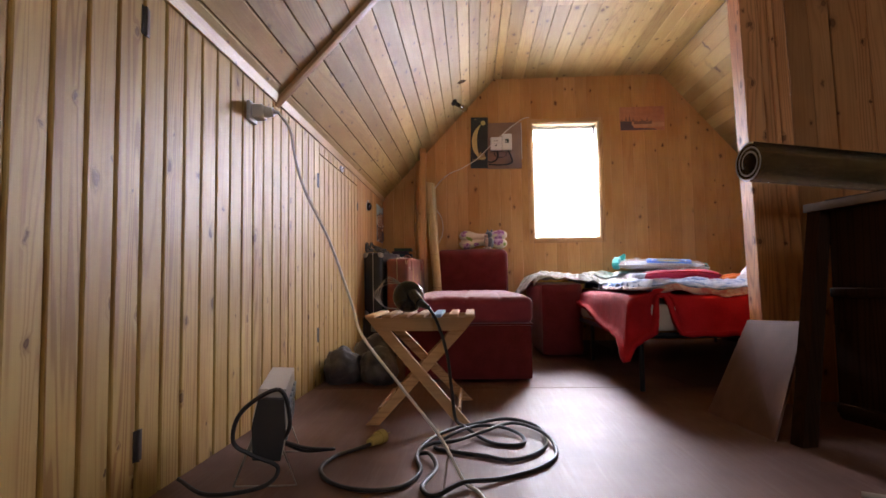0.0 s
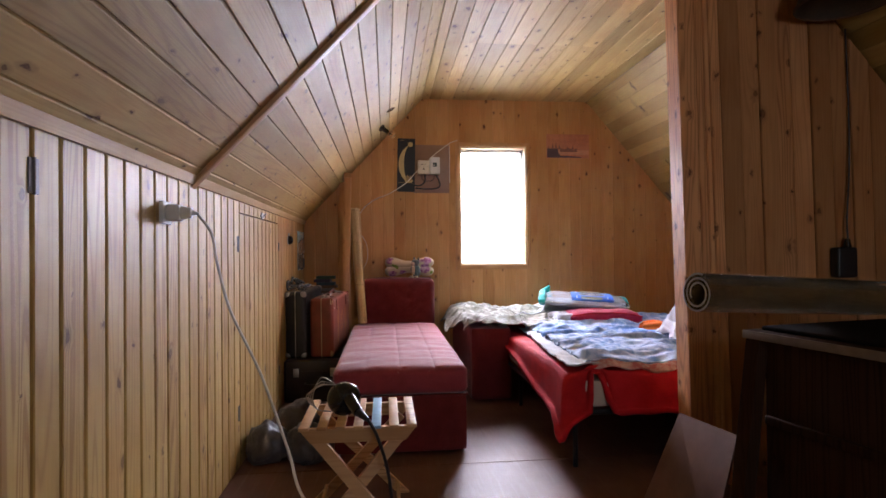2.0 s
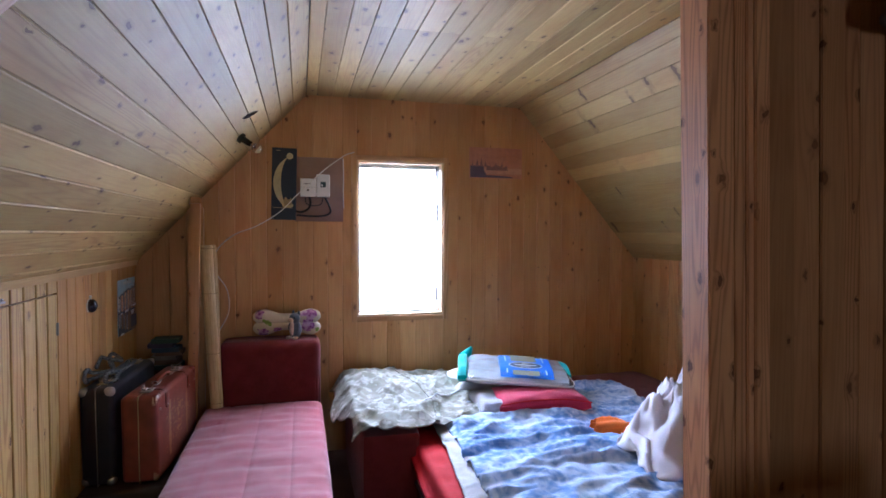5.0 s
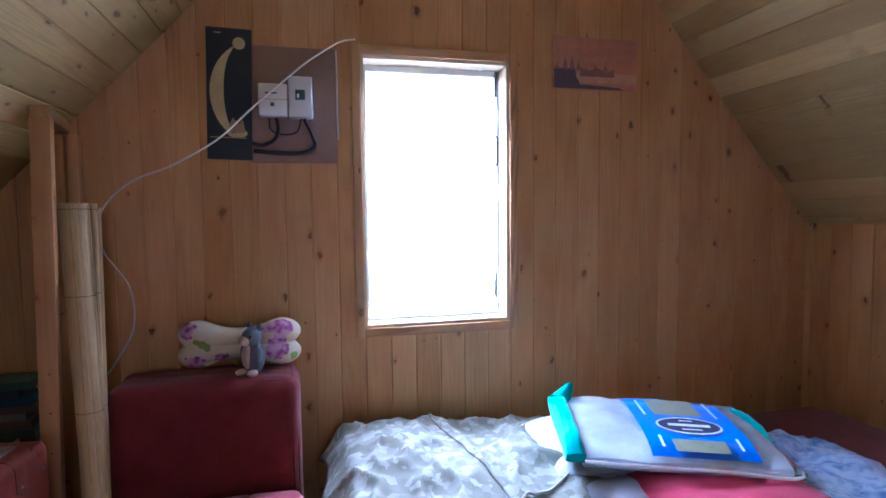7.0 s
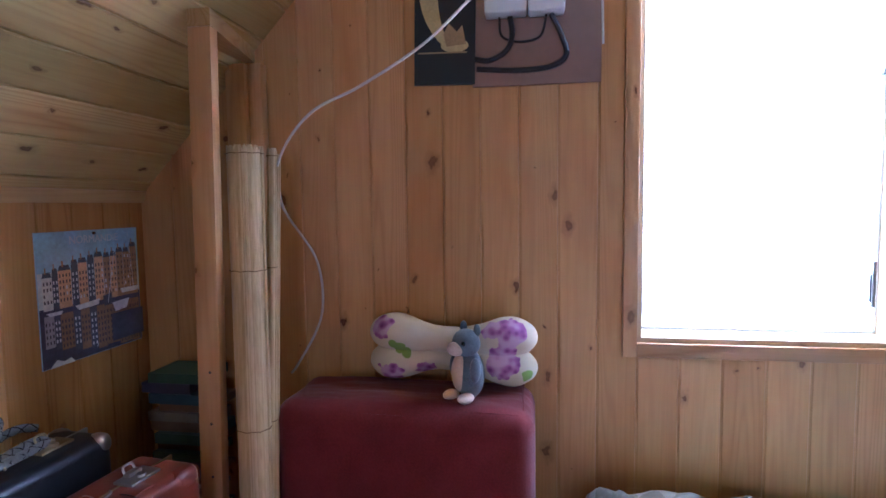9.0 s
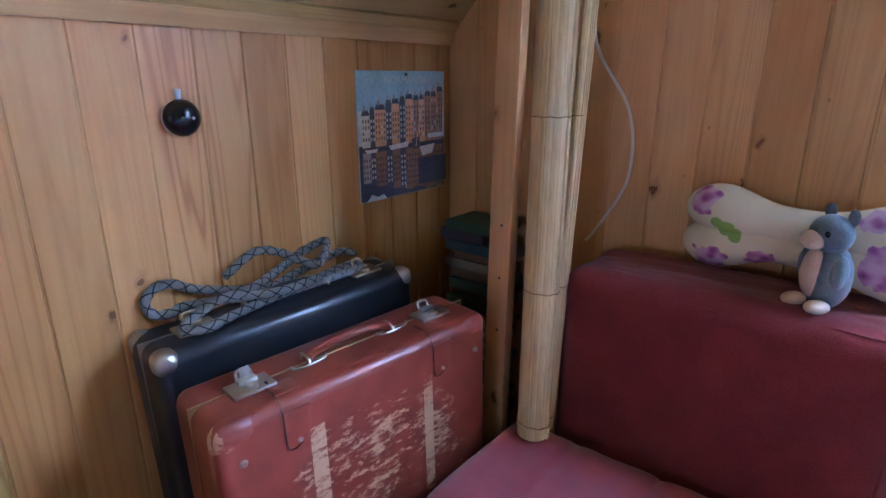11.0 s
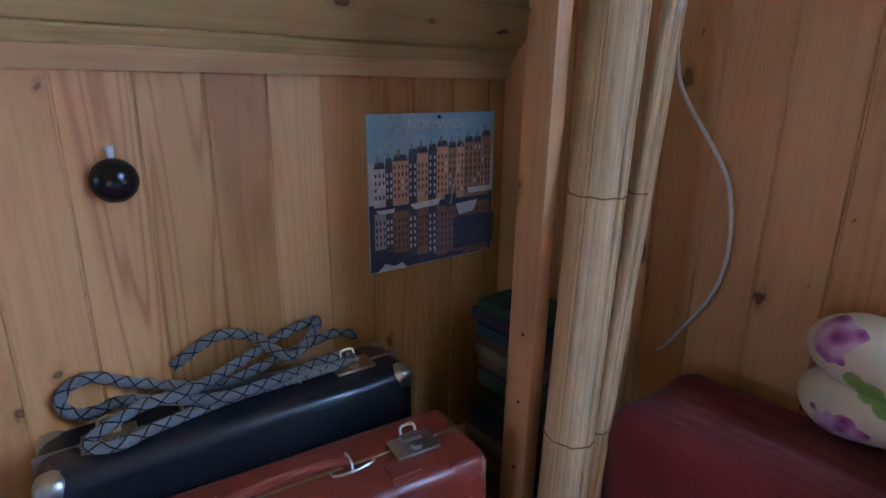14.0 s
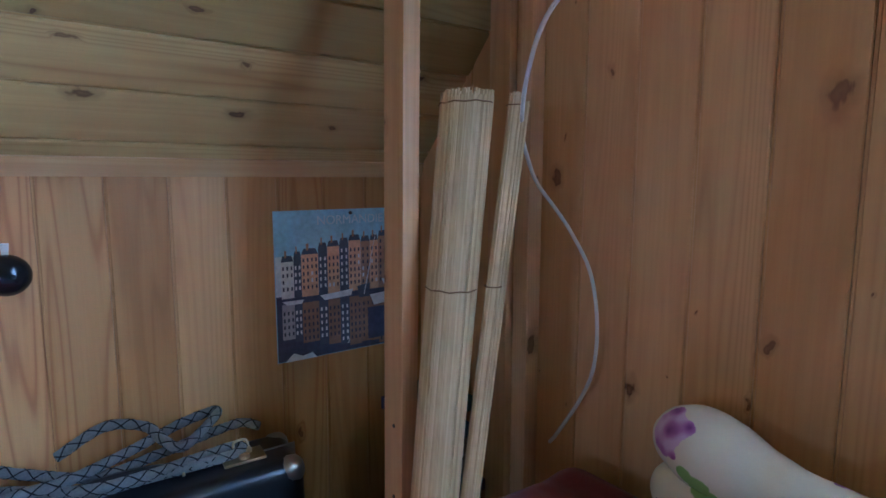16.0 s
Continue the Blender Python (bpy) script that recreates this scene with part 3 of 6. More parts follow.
part("bolt", join(box(hx - 0.006, hx + 0.006, sy - 0.004, sy, WZ0 + 0.09, WZ0 + 0.16, 0.001), rod((hx, sy - 0.008, WZ0 + 0.08), (hx, sy - 0.008, WZ0 + 0.19), 0.004)), M_IRON, sash_r)

# window out of view, added as the opening for the back fill lamp
bw = thing("window_2", "small pine-framed window at the stair end, added out of view", "window", kind="structure")
for a, b, c, d in ((BX0 - 0.03, BX0 + 0.02, BZ0 - 0.03, BZ1 + 0.03), (BX1 - 0.02, BX1 + 0.03, BZ0 - 0.03, BZ1 + 0.03)):
    part("frame", box(a, b, YB - 0.06, YB + 0.012, c, d, 0.003), M_TRIM_Z, bw)
for c, d in ((BZ0 - 0.03, BZ0 + 0.02), (BZ1 - 0.02, BZ1 + 0.03)):
    part("frame", box(BX0 + 0.02, BX1 - 0.02, YB - 0.06, YB + 0.012, c, d, 0.003), M_TRIM_X, bw)

# partition of upright planks on the right, with its squared end post
PY = 3.06
wall_p = structure("wall_partition", prism([(1.665, 0.0), (XR, 0.0), (XR, KNEE), (CX1, FLAT), (1.665, FLAT)], PY + 0.052, PY + 0.09), M_GROOVE, "pine plank partition beside the bed")
LEAN = 0.024
planks = [(1.472, 1.545, -0.060), (1.547, 1.583, -0.057), (1.585, 1.606, -0.059), (1.608, 1.652, -0.061), (1.676, 1.768, -0.022), (1.773, 1.862, -0.010), (1.866, 1.945, -0.012), (1.95, 2.035, 0.018), (2.038, 2.13, 0.024), (2.133, 2.225, 0.020), (2.228, 2.32, 0.024), (2.323, 2.415, 0.020), (2.418, 2.51, 0.024), (2.513, 2.605, 0.020), (2.608, 2.70, 0.024), (2.703, 2.80, 0.020), (2.803, 2.90, 0.024)]
for x0, x1, s in planks:
    back = PY + 0.042 if x1 < 1.67 else PY + 0.0515
    t0, t1 = min(roof(x0), FLAT) - 0.001, min(roof(x1), FLAT) - 0.001
    bm = prism([(x0 + LEAN * 1.25, 0.0), (x1 + LEAN * 1.25, 0.0), (x1 + LEAN * (1.25 - t1), t1), (x0 + LEAN * (1.25 - t0), t0)], PY + s, back)
    bmesh.ops.bevel(bm, geom=[e for e in bm.edges if abs(e.verts[0].co.z - e.verts[1].co.z) > 0.5], offset=0.003, segments=2, affect="EDGES")
    ob = part("plank", bm, M_PART, wall_p, smooth=None)

# stairwell under the opening
M_SHAFT = wood("stairwell_pine", (0.5, 0.33, 0.17), PINE_D, "Z", rough=0.5)
shaft = box(HX0 - 0.05, HX0, HY0 - 0.05, HY1 + 0.05, -2.5, -0.121)
shaft = box(HX1, HX1 + 0.05, HY0 - 0.05, HY1 + 0.05, -2.5, -0.121, bm=shaft)
shaft = box(HX0, HX1, HY0 - 0.05, HY0, -2.5, -0.121, bm=shaft)
shaft = box(HX0, HX1, HY1, HY1 + 0.05, -2.5, -0.121, bm=shaft)
structure("wall_stairwell", shaft, M_SHAFT, "plain pine walls around the stairwell")
structure("floor_landing", box(HX0 - 0.05, HX1 + 0.05, HY0 - 0.05, HY1 + 0.05, -2.6, -2.5), M_FLOOR, "painted landing floor at the foot of the stairs")
stairs = thing("staircase", "steep open pine stairs rising to the attic floor", "stairs", kind="structure")
M_STEP = wood("step_pine", (0.52, 0.34, 0.18), PINE_D, "X", rough=0.5)
for i in range(1, 11):
    part("step", box(HX0 + 0.04, HX1 - 0.04, HY1 - 0.16 * i - 0.04, HY1 - 0.16 * (i - 1) - 0.002, -0.22 * i - 0.035, -0.22 * i, 0.005), M_STEP, stairs)
for x in (HX0 + 0.002, HX1 - 0.038):
    part("stringer", prism([(HY1 - 0.002, -0.13), (HY1 - 0.002, -0.40), (HY1 - 1.62, -2.5), (HY1 - 1.85, -2.5)], x, x + 0.036, "x"), M_STEP, stairs)

# bright sky beyond the window; the pale ground sheet glows to light the ceiling
structure("backdrop_sky", box(-26, 28, YW + 5.0, YW + 5.05, 1.0, 16.0), glow("bright_overcast_sky", (0.90, 0.96, 1.0), 9.0), "bright overcast sky beyond the window")
structure("backdrop_ground", box(-26, 28, YW + 4.6, YW + 4.65, -6.0, 1.0), glow("glowing_ground_sheet", (0.93, 1.0, 0.90), 5.0), "pale glowing sheet in place of ground beyond the window")


# ---- seating ----
M_RED = fabric("dusty_red_upholstery", (0.145, 0.022, 0.022), vary=0.25, sheen=0.18)
M_CHAISE = fabric("quilted_red_cover", (0.265, 0.046, 0.062), vary=0.2, sheen=0.42)
M_BLANKET = fabric("bright_red_blanket", (0.43, 0.016, 0.02), vary=0.25, rough=0.85, sheen=0.0)


def cushion(x0, x1, y0, y1, z0, z1, r, puff=0.012, n=26, seams=(), wrinkle=0.004, crease=0.0):
    """A rounded upholstered block with a slightly domed, creased top."""
    bm = box(x0, x1, y0, y1, z0, z1)
    bmesh.ops.subdivide_edges(bm, edges=list(bm.edges), cuts=n, use_grid_fill=True)
    c = Vector(((x0 + x1) / 2, (y0 + y1) / 2, (z0 + z1) / 2))
    h = Vector(((x1 - x0) / 2, (y1 - y0) / 2, (z1 - z0) / 2))
    for v in bm.verts:
        d = v.co - c
        q = Vector([max(-(hh - r), min(hh - r, dd)) for dd, hh in zip(d, h)])
        e = d - q
        if e.length > 1e-9:
            e = e.normalized() * r * min(1.0, e.length / r) if e.length < r else e.normalized() * r
        v.co = c + q + e
        if crease and v.co.y < y0 + 0.02:
            u, w = (v.co.x - x0) / (x1 - x0), (v.co.z - z0) / (z1 - z0)
            fold = (1 - abs(fbm(u * 1.2 + w * 0.8, w * 5.5 - u * 2.6, 1.7))) ** 5
            v.co.y += crease * (fold * (0.35 + 0.65 * u) - 1.4 * (1 - (2 * u - 1) ** 4) * (1 - (2 * w - 1) ** 4))
        if v.co.z > z1 - 0.02:
            u, w = (v.co.x - x0) / (x1 - x0), (v.co.y - y0) / (y1 - y0)
            v.co.z += puff * (1 - (2 * u - 1) ** 4) * (1 - (2 * w - 1) ** 6)
            for ax, s in seams:
                dd = abs((v.co.x if ax == "x" else v.co.y) - s)
                v.co.z -= 0.0055 * math.exp(-(dd / 0.008) ** 2)
            v.co.z += wrinkle * fbm(v.co.x * 5 + v.co.y * 1.5, v.co.y * 17, 0.3)
    return bm


ott = thing("sofa_chaise", "dusty red fabric chaise seat with quilted cushion", "sofa")
OX0, OX1, OY0, OY1 = -0.025, 0.632, 3.495, 5.245
part("base", cushion(OX0 + 0.004, OX1 - 0.004, OY0 + 0.006, OY1, 0.012, 0.288, 0.018, 0.0, 8, wrinkle=0.0), M_RED, ott)
part("cushion", cushion(OX0, OX1, OY0, OY1, 0.290, 0.425, 0.035, 0.018, 60, [("x", 0.13), ("x", 0.30), ("x", 0.47)] + [("y", 3.495 + 0.2 * i) for i in range(1, 8)], 0.0075), M_CHAISE, ott)
part("piping", tube([(OX0 + 0.004, OY0 + 0.001, 0.289), (OX1 - 0.004, OY0 + 0.001, 0.289), (OX1 - 0.002, OY1, 0.289)], 0.004, 6, 0), M_RED, ott)
back = thing("sofa_block", "upright dusty red sofa block against the gable wall", "sofa")
part("body", cushion(0.045, 0.628, 5.265, 5.50, 0.012, 0.775, 0.045, 0.006, 56, wrinkle=0.004, crease=0.007), M_RED, back)
part("seam", tube([(0.606, 5.272, 0.30), (0.604, 5.270, 0.52), (0.602, 5.273, 0.69), (0.592, 5.279, 0.735), (0.560, 5.279, 0.751), (0.46, 5.276, 0.754), (0.30, 5.276, 0.757), (0.12, 5.278, 0.757)], 0.0032, 6, 6), M_RED, back)
part("seam", tube([(0.596, 5.280, 0.742), (0.602, 5.31, 0.768), (0.602, 5.36, 0.777), (0.600, 5.46, 0.778)], 0.003, 6, 5), M_RED, back)
arm = thing("sofa_block", "dark red fabric sofa arm at the bed head", "sofa")
part("body", cushion(0.78, 1.06, 4.39, 5.42, 0.012, 0.49, 0.03, 0.006, 16), M_RED, arm)
seat = thing("sofa_block", "dark red sofa seat along the knee wall behind the bed", "sofa")
part("base", cushion(2.34, 2.89, 3.25, 5.42, 0.012, 0.28, 0.02, 0.0, 8), M_RED, seat)
part("cushion", cushion(2.33, 2.89, 3.25, 5.42, 0.285, 0.43, 0.035, 0.01, 20), M_RED, seat)

# folding bed with its bedding
bed = thing("folding_bed", "low folding bed with dark metal frame and mattress", "bed")
M_BLACKMETAL = plain("black_tube_steel", (0.02, 0.02, 0.022), 0.4, 0.6)
BX_0, BX_1, BY_0, BY_1 = 1.04, 2.32, 3.25, 5.30
part("mattress", cushion(BX_0, BX_1, BY_0, BY_1, 0.26, 0.40, 0.04, 0.008, 14), fabric("striped_mattress", (0.55, 0.50, 0.42)), bed)
fr_ = tube([(BX_0, BY_0, 0.25), (BX_1, BY_0, 0.25), (BX_1, BY_1, 0.25), (BX_0, BY_1, 0.25), (BX_0, BY_0, 0.25)], 0.013, 8, 0)
part("frame", fr_, M_BLACKMETAL, bed)
for x in (1.09, 2.27):
    for y in (3.27, 4.3, 5.28):
        part("leg", rod((x, y, 0.0), (x, y, 0.245), 0.012), M_BLACKMETAL, bed)


def quilt_z(x, y):
    return 0.432 + 0.012 * fbm(x * 3.1, y * 3.3, 2.0) + 0.005 * fbm(x * 11, y * 11, 4)


def blanket(u, v):
    # hangs over the front and the left side of the bed
    x = 0.955 + u * 1.365
    y = 3.13 + v * 2.1
    z = quilt_z(x, y)
    left = ease(1.05, 0.965, x)
    front = ease(3.27, 3.16, y)
    hang = left * (0.04 + 0.15 * ease(4.6, 3.25, y) + 0.006 * math.sin(y * 9))
    gap = ease(1.12, 1.16, x) * ease(1.26, 1.21, x)
    drop = front * (1 - gap) * (0.165 + 0.012 * fbm(x * 3, 1.0, 0))
    z -= max(hang, drop) + 0.012 * (hang + drop) * math.sin(x * 31 + y * 23)
    corner = ease(1.14, 0.98, x) * ease(3.4, 3.16, y)
    z -= corner * 0.075
    x += 0.05 * left - 0.02 * corner + 0.006 * math.sin(y * 9) * left
    y += 0.05 * front + 0.075 * gap * front
    return (x, y, max(z, 0.03))


tagged(part("red_blanket", sheet(90, 110, blanket, 0.02), M_BLANKET, smooth=180), "thick quilted bright red blanket hanging over the bed's edge", "blanket")


def print_cloth(name, base, ink, scale=9.0, hard=0.1, thresh=0.52):
    m = Nodes(name)
    tex = m.node("TexCoord").outputs["Object"]
    big = m.node("TexNoise", {"Vector": tex}, Scale=scale * 0.45, Detail=2.0).outputs[0]
    n = m.node("TexNoise", {"Vector": tex}, Scale=scale * 3.5, Detail=3.0, Roughness=0.6, Distortion=1.2).outputs[0]
    v = m.node("TexVoronoi", {"Vector": tex}, Scale=scale * 7.0, feature="SMOOTH_F1").outputs["Distance"]
    f = m.math("ADD", m.math("ADD", m.math("MULTIPLY", n, 0.45), m.math("MULTIPLY", v, 0.25)), m.math("MULTIPLY", big, 0.55))
    fine = m.node("TexNoise", {"Vector": tex}, Scale=260.0, Detail=2.0).outputs[0]
    m.link(m.ramp(f, (thresh - hard, base), (thresh + hard, ink)), "Base Color")
    m.bsdf.inputs["Roughness"].default_value = 0.85
    m.bsdf.inputs["Sheen Weight"].default_value = 0.15
    m.bsdf.inputs["Specular IOR Level"].default_value = 0.2
    m.bump(fine, 0.2, 0.001)
    return m.mat


M_SHEET = print_cloth("blue_print_cotton", (0.46, 0.57, 0.77), (0.11, 0.23, 0.53), 5.0, 0.09, 0.625)


def cover(u, v):
    x, y = 1.15 + u * 1.30, 3.30 + v * 1.88
    x -= 0.13 * ease(3.2, 5.0, y) * (1 - u) * -0.6
    z = quilt_z(x, y) + 0.016
    fold = fbm(x * 1.1 + y * 1.7, y * 3.4 - x * 0.9, 7.0)
    z += 0.040 * (1 - abs(fold)) ** 3 + 0.012 * fbm(x * 9, y * 14, 1.0) + 0.01
    z += 0.02 * math.exp(-((y - 4.45 - 0.1 * math.sin(x * 5)) / 0.05) ** 2)
    edge = min(u, 1 - u, v, 1 - v)
    z -= 0.012 * (1 - ease(0, 0.05, edge))
    return (x + 0.012 * fbm(y * 6, x * 3, 5), y + 0.02 * fbm(x * 5, y * 2, 3), z)


duvet = thing("duvet_cover", "crumpled blue and white printed duvet cover on the bed", "bedding")
part("cover", sheet(110, 130, cover, 0.008), M_SHEET, duvet, smooth=180)


def lining(u, v):
    p = Vector(cover(0.02 + 0.96 * u, 0.0))
    out = 0.055 * v * (0.7 + 0.5 * abs(math.sin(u * 17)))
    return (p.x, p.y + 0.012 - out, p.z - 0.010 - 0.028 * v * v - 0.004 * math.sin(u * 60))


part("lining_edge", sheet(90, 6, lining, 0.003), print_cloth("pink_print_lining", (0.50, 0.36, 0.36), (0.40, 0.12, 0.14), 7.0, 0.08, 0.64), duvet, "pinkish printed lining edge", smooth=180)
M_WHITECOTTON = fabric("white_cotton", (0.52, 0.515, 0.54), vary=0.08)


def edge_cloth(u, v):
    x = 1.06 + u * 0.17 + 0.10 * ease(0.0, 1.0, v)
    y = 3.28 + v * 1.35
    return (x, y, quilt_z(x, y) + 0.018 + 0.013 * abs(fbm(x * 8, y * 16, 2.5)) + 0.004)


tagged(part("bed_sheet", sheet(24, 110, edge_cloth, 0.006), M_WHITECOTTON, smooth=180), "gathered white cotton sheet edge on the bed", "bedding")

# ---- folding stool ----
stool = thing("folding_stool", "pine folding stool with slatted seat", "stool", Matrix.Translation((0.134, 2.93, 0)))
for i in range(7):
    x = -0.186 + i * 0.062 - 0.0
    part("slat", box(x - 0.017, x + 0.017, -0.19, 0.19, 0.372, 0.384, 0.002), M_STOOL if i != 4 else plain("blue_marked_slat", (0.22, 0.42, 0.62), 0.6), stool)
for y in (-0.165, 0.150):
    part("rail", prism([(-0.205, 0.371), (0.205, 0.371), (0.165, 0.322), (-0.165, 0.322)], y, y + 0.022), M_STOOL, stool)
for y, s, tilt in ((-0.142, 1, -0.14), (-0.118, -1, -0.14), (0.125, 1, 0.03), (0.100, -1, 0.03)):
    a, b = Vector((-0.155 * s, y, 0.335)), Vector((0.165 * s, y, 0.0))
    d = (b - a).normalized()
    n = Vector((-d.z, 0, d.x)) * 0.019
    lg = prism([((a + n).x, (a + n).z), ((a - n).x, (a - n).z), (b.x - 0.024, 0.0), (b.x + 0.024, 0.0)], y, y + 0.022)
    for v in lg.verts:
        v.co.y += tilt * (1 - v.co.z / 0.335)
    part("leg", lg, M_STOOL, stool)
part("stretcher", rod((0.142, -0.235, 0.05), (0.142, 0.14, 0.05), 0.008), M_STOOL, stool)
part("stretcher", rod((-0.142, -0.235, 0.05), (-0.142, 0.14, 0.05), 0.008), M_STOOL, stool)


# ---- luggage ----
def leather(name, colour, rough=0.42):
    m = Nodes(name)
    tex = m.node("TexCoord").outputs["Object"]
    n = m.node("TexNoise", {"Vector": tex}, Scale=9.0, Detail=5.0, Roughness=0.65).outputs[0]
    cr = m.node("TexVoronoi", {"Vector": tex}, Scale=420.0).outputs["Distance"]
    col = m.ramp(n, (0.3, tuple(c * 0.75 for c in colour)), (0.7, tuple(min(1, c * 1.2) for c in colour)))
    m.link(col, "Base Color")
    m.link(m.math("ADD", m.math("MULTIPLY", n, 0.3), rough - 0.15), "Roughness")
    m.bump(cr, 0.12, 0.0008)
    m.bsdf.inputs["Coat Weight"].default_value = 0.15
    return m.mat


M_BLACKCASE = leather("black_fibre_case", (0.012, 0.014, 0.018), rough=0.35)
M_DARKCASE = leather("dark_brown_case", (0.016, 0.009, 0.007), rough=0.5)
M_NICKEL = plain("worn_nickel", (0.46, 0.44, 0.40), 0.34, 1.0)


def wear_paint(name, colour, bare):
    """Fibre case with scraped patches on its broad side."""
    m = Nodes(name)
    tex = m.node("TexCoord").outputs["Object"]
    st = m.node("VectorMath", {0: tex}, operation="MULTIPLY")
    st.inputs[1].default_value = (34.0, 40.0, 95.0)
    n = m.node("TexNoise", {"Vector": st.outputs[0]}, Scale=1.0, Detail=6.0, Roughness=0.72).outputs[0]
    big = m.node("TexNoise", {"Vector": tex}, Scale=8.0, Detail=2.0).outputs[0]
    xyz = m.node("SeparateXYZ", {0: tex})
    zone = m.math("MULTIPLY", m.math("SUBTRACT", 1.0, m.math("POWER", m.math("ABSOLUTE", m.math("MULTIPLY", m.math("SUBTRACT", xyz.outputs[2], 0.20), 7.5)), 3.0)), m.math("SUBTRACT", 1.0, m.math("POWER", m.math("ABSOLUTE", m.math("MULTIPLY", xyz.outputs[1], 4.6)), 4.0)))
    side = m.math("GREATER_THAN", xyz.outputs[0], 0.06)
    bands = m.math("ADD", m.math("LESS_THAN", m.math("ABSOLUTE", m.math("ADD", xyz.outputs[1], 0.12)), 0.014), m.math("LESS_THAN", m.math("ABSOLUTE", m.math("SUBTRACT", xyz.outputs[1], 0.115)), 0.011))
    f = m.math("ADD", m.math("MULTIPLY", n, 0.75), m.math("MULTIPLY", big, 0.45))
    f = m.math("ADD", m.math("ADD", f, m.math("MULTIPLY", m.math("MAXIMUM", zone, 0.0), 0.14)), m.math("MULTIPLY", bands, 0.13))
    worn = m.math("MULTIPLY", m.math("MULTIPLY", m.ramp(f, (0.74, (0, 0, 0)), (0.83, (1, 1, 1))), m.math("GREATER_THAN", zone, 0.0)), side)
    tone = m.node("TexNoise", {"Vector": tex}, Scale=14.0, Detail=4.0).outputs[0]
    col = m.ramp(tone, (0.3, tuple(c * 0.8 for c in colour)), (0.7, tuple(c * 1.2 for c in colour)))
    m.link(m.mix(worn, col, bare), "Base Color")
    m.link(m.math("ADD", m.math("MULTIPLY", worn, 0.4), 0.36), "Roughness")
    m.bump(m.math("SUBTRACT", m.node("TexVoronoi", {"Vector": tex}, Scale=380.0).outputs["Distance"], worn), 0.15, 0.001)
    m.bsdf.inputs["Coat Weight"].default_value = 0.12
    return m.mat


M_REDCASE = wear_paint("scuffed_red_brown_fibre", (0.19, 0.038, 0.02), (0.45, 0.29, 0.16))
M_PATCH = leather("red_brown_corner_leather", (0.22, 0.045, 0.026), rough=0.45)
M_BRASS = plain("tarnished_brass", (0.45, 0.36, 0.20), 0.35, 1.0)


M_BAKELITE_CASE = plain("dark_keyhole", (0.01, 0.01, 0.01), 0.8)


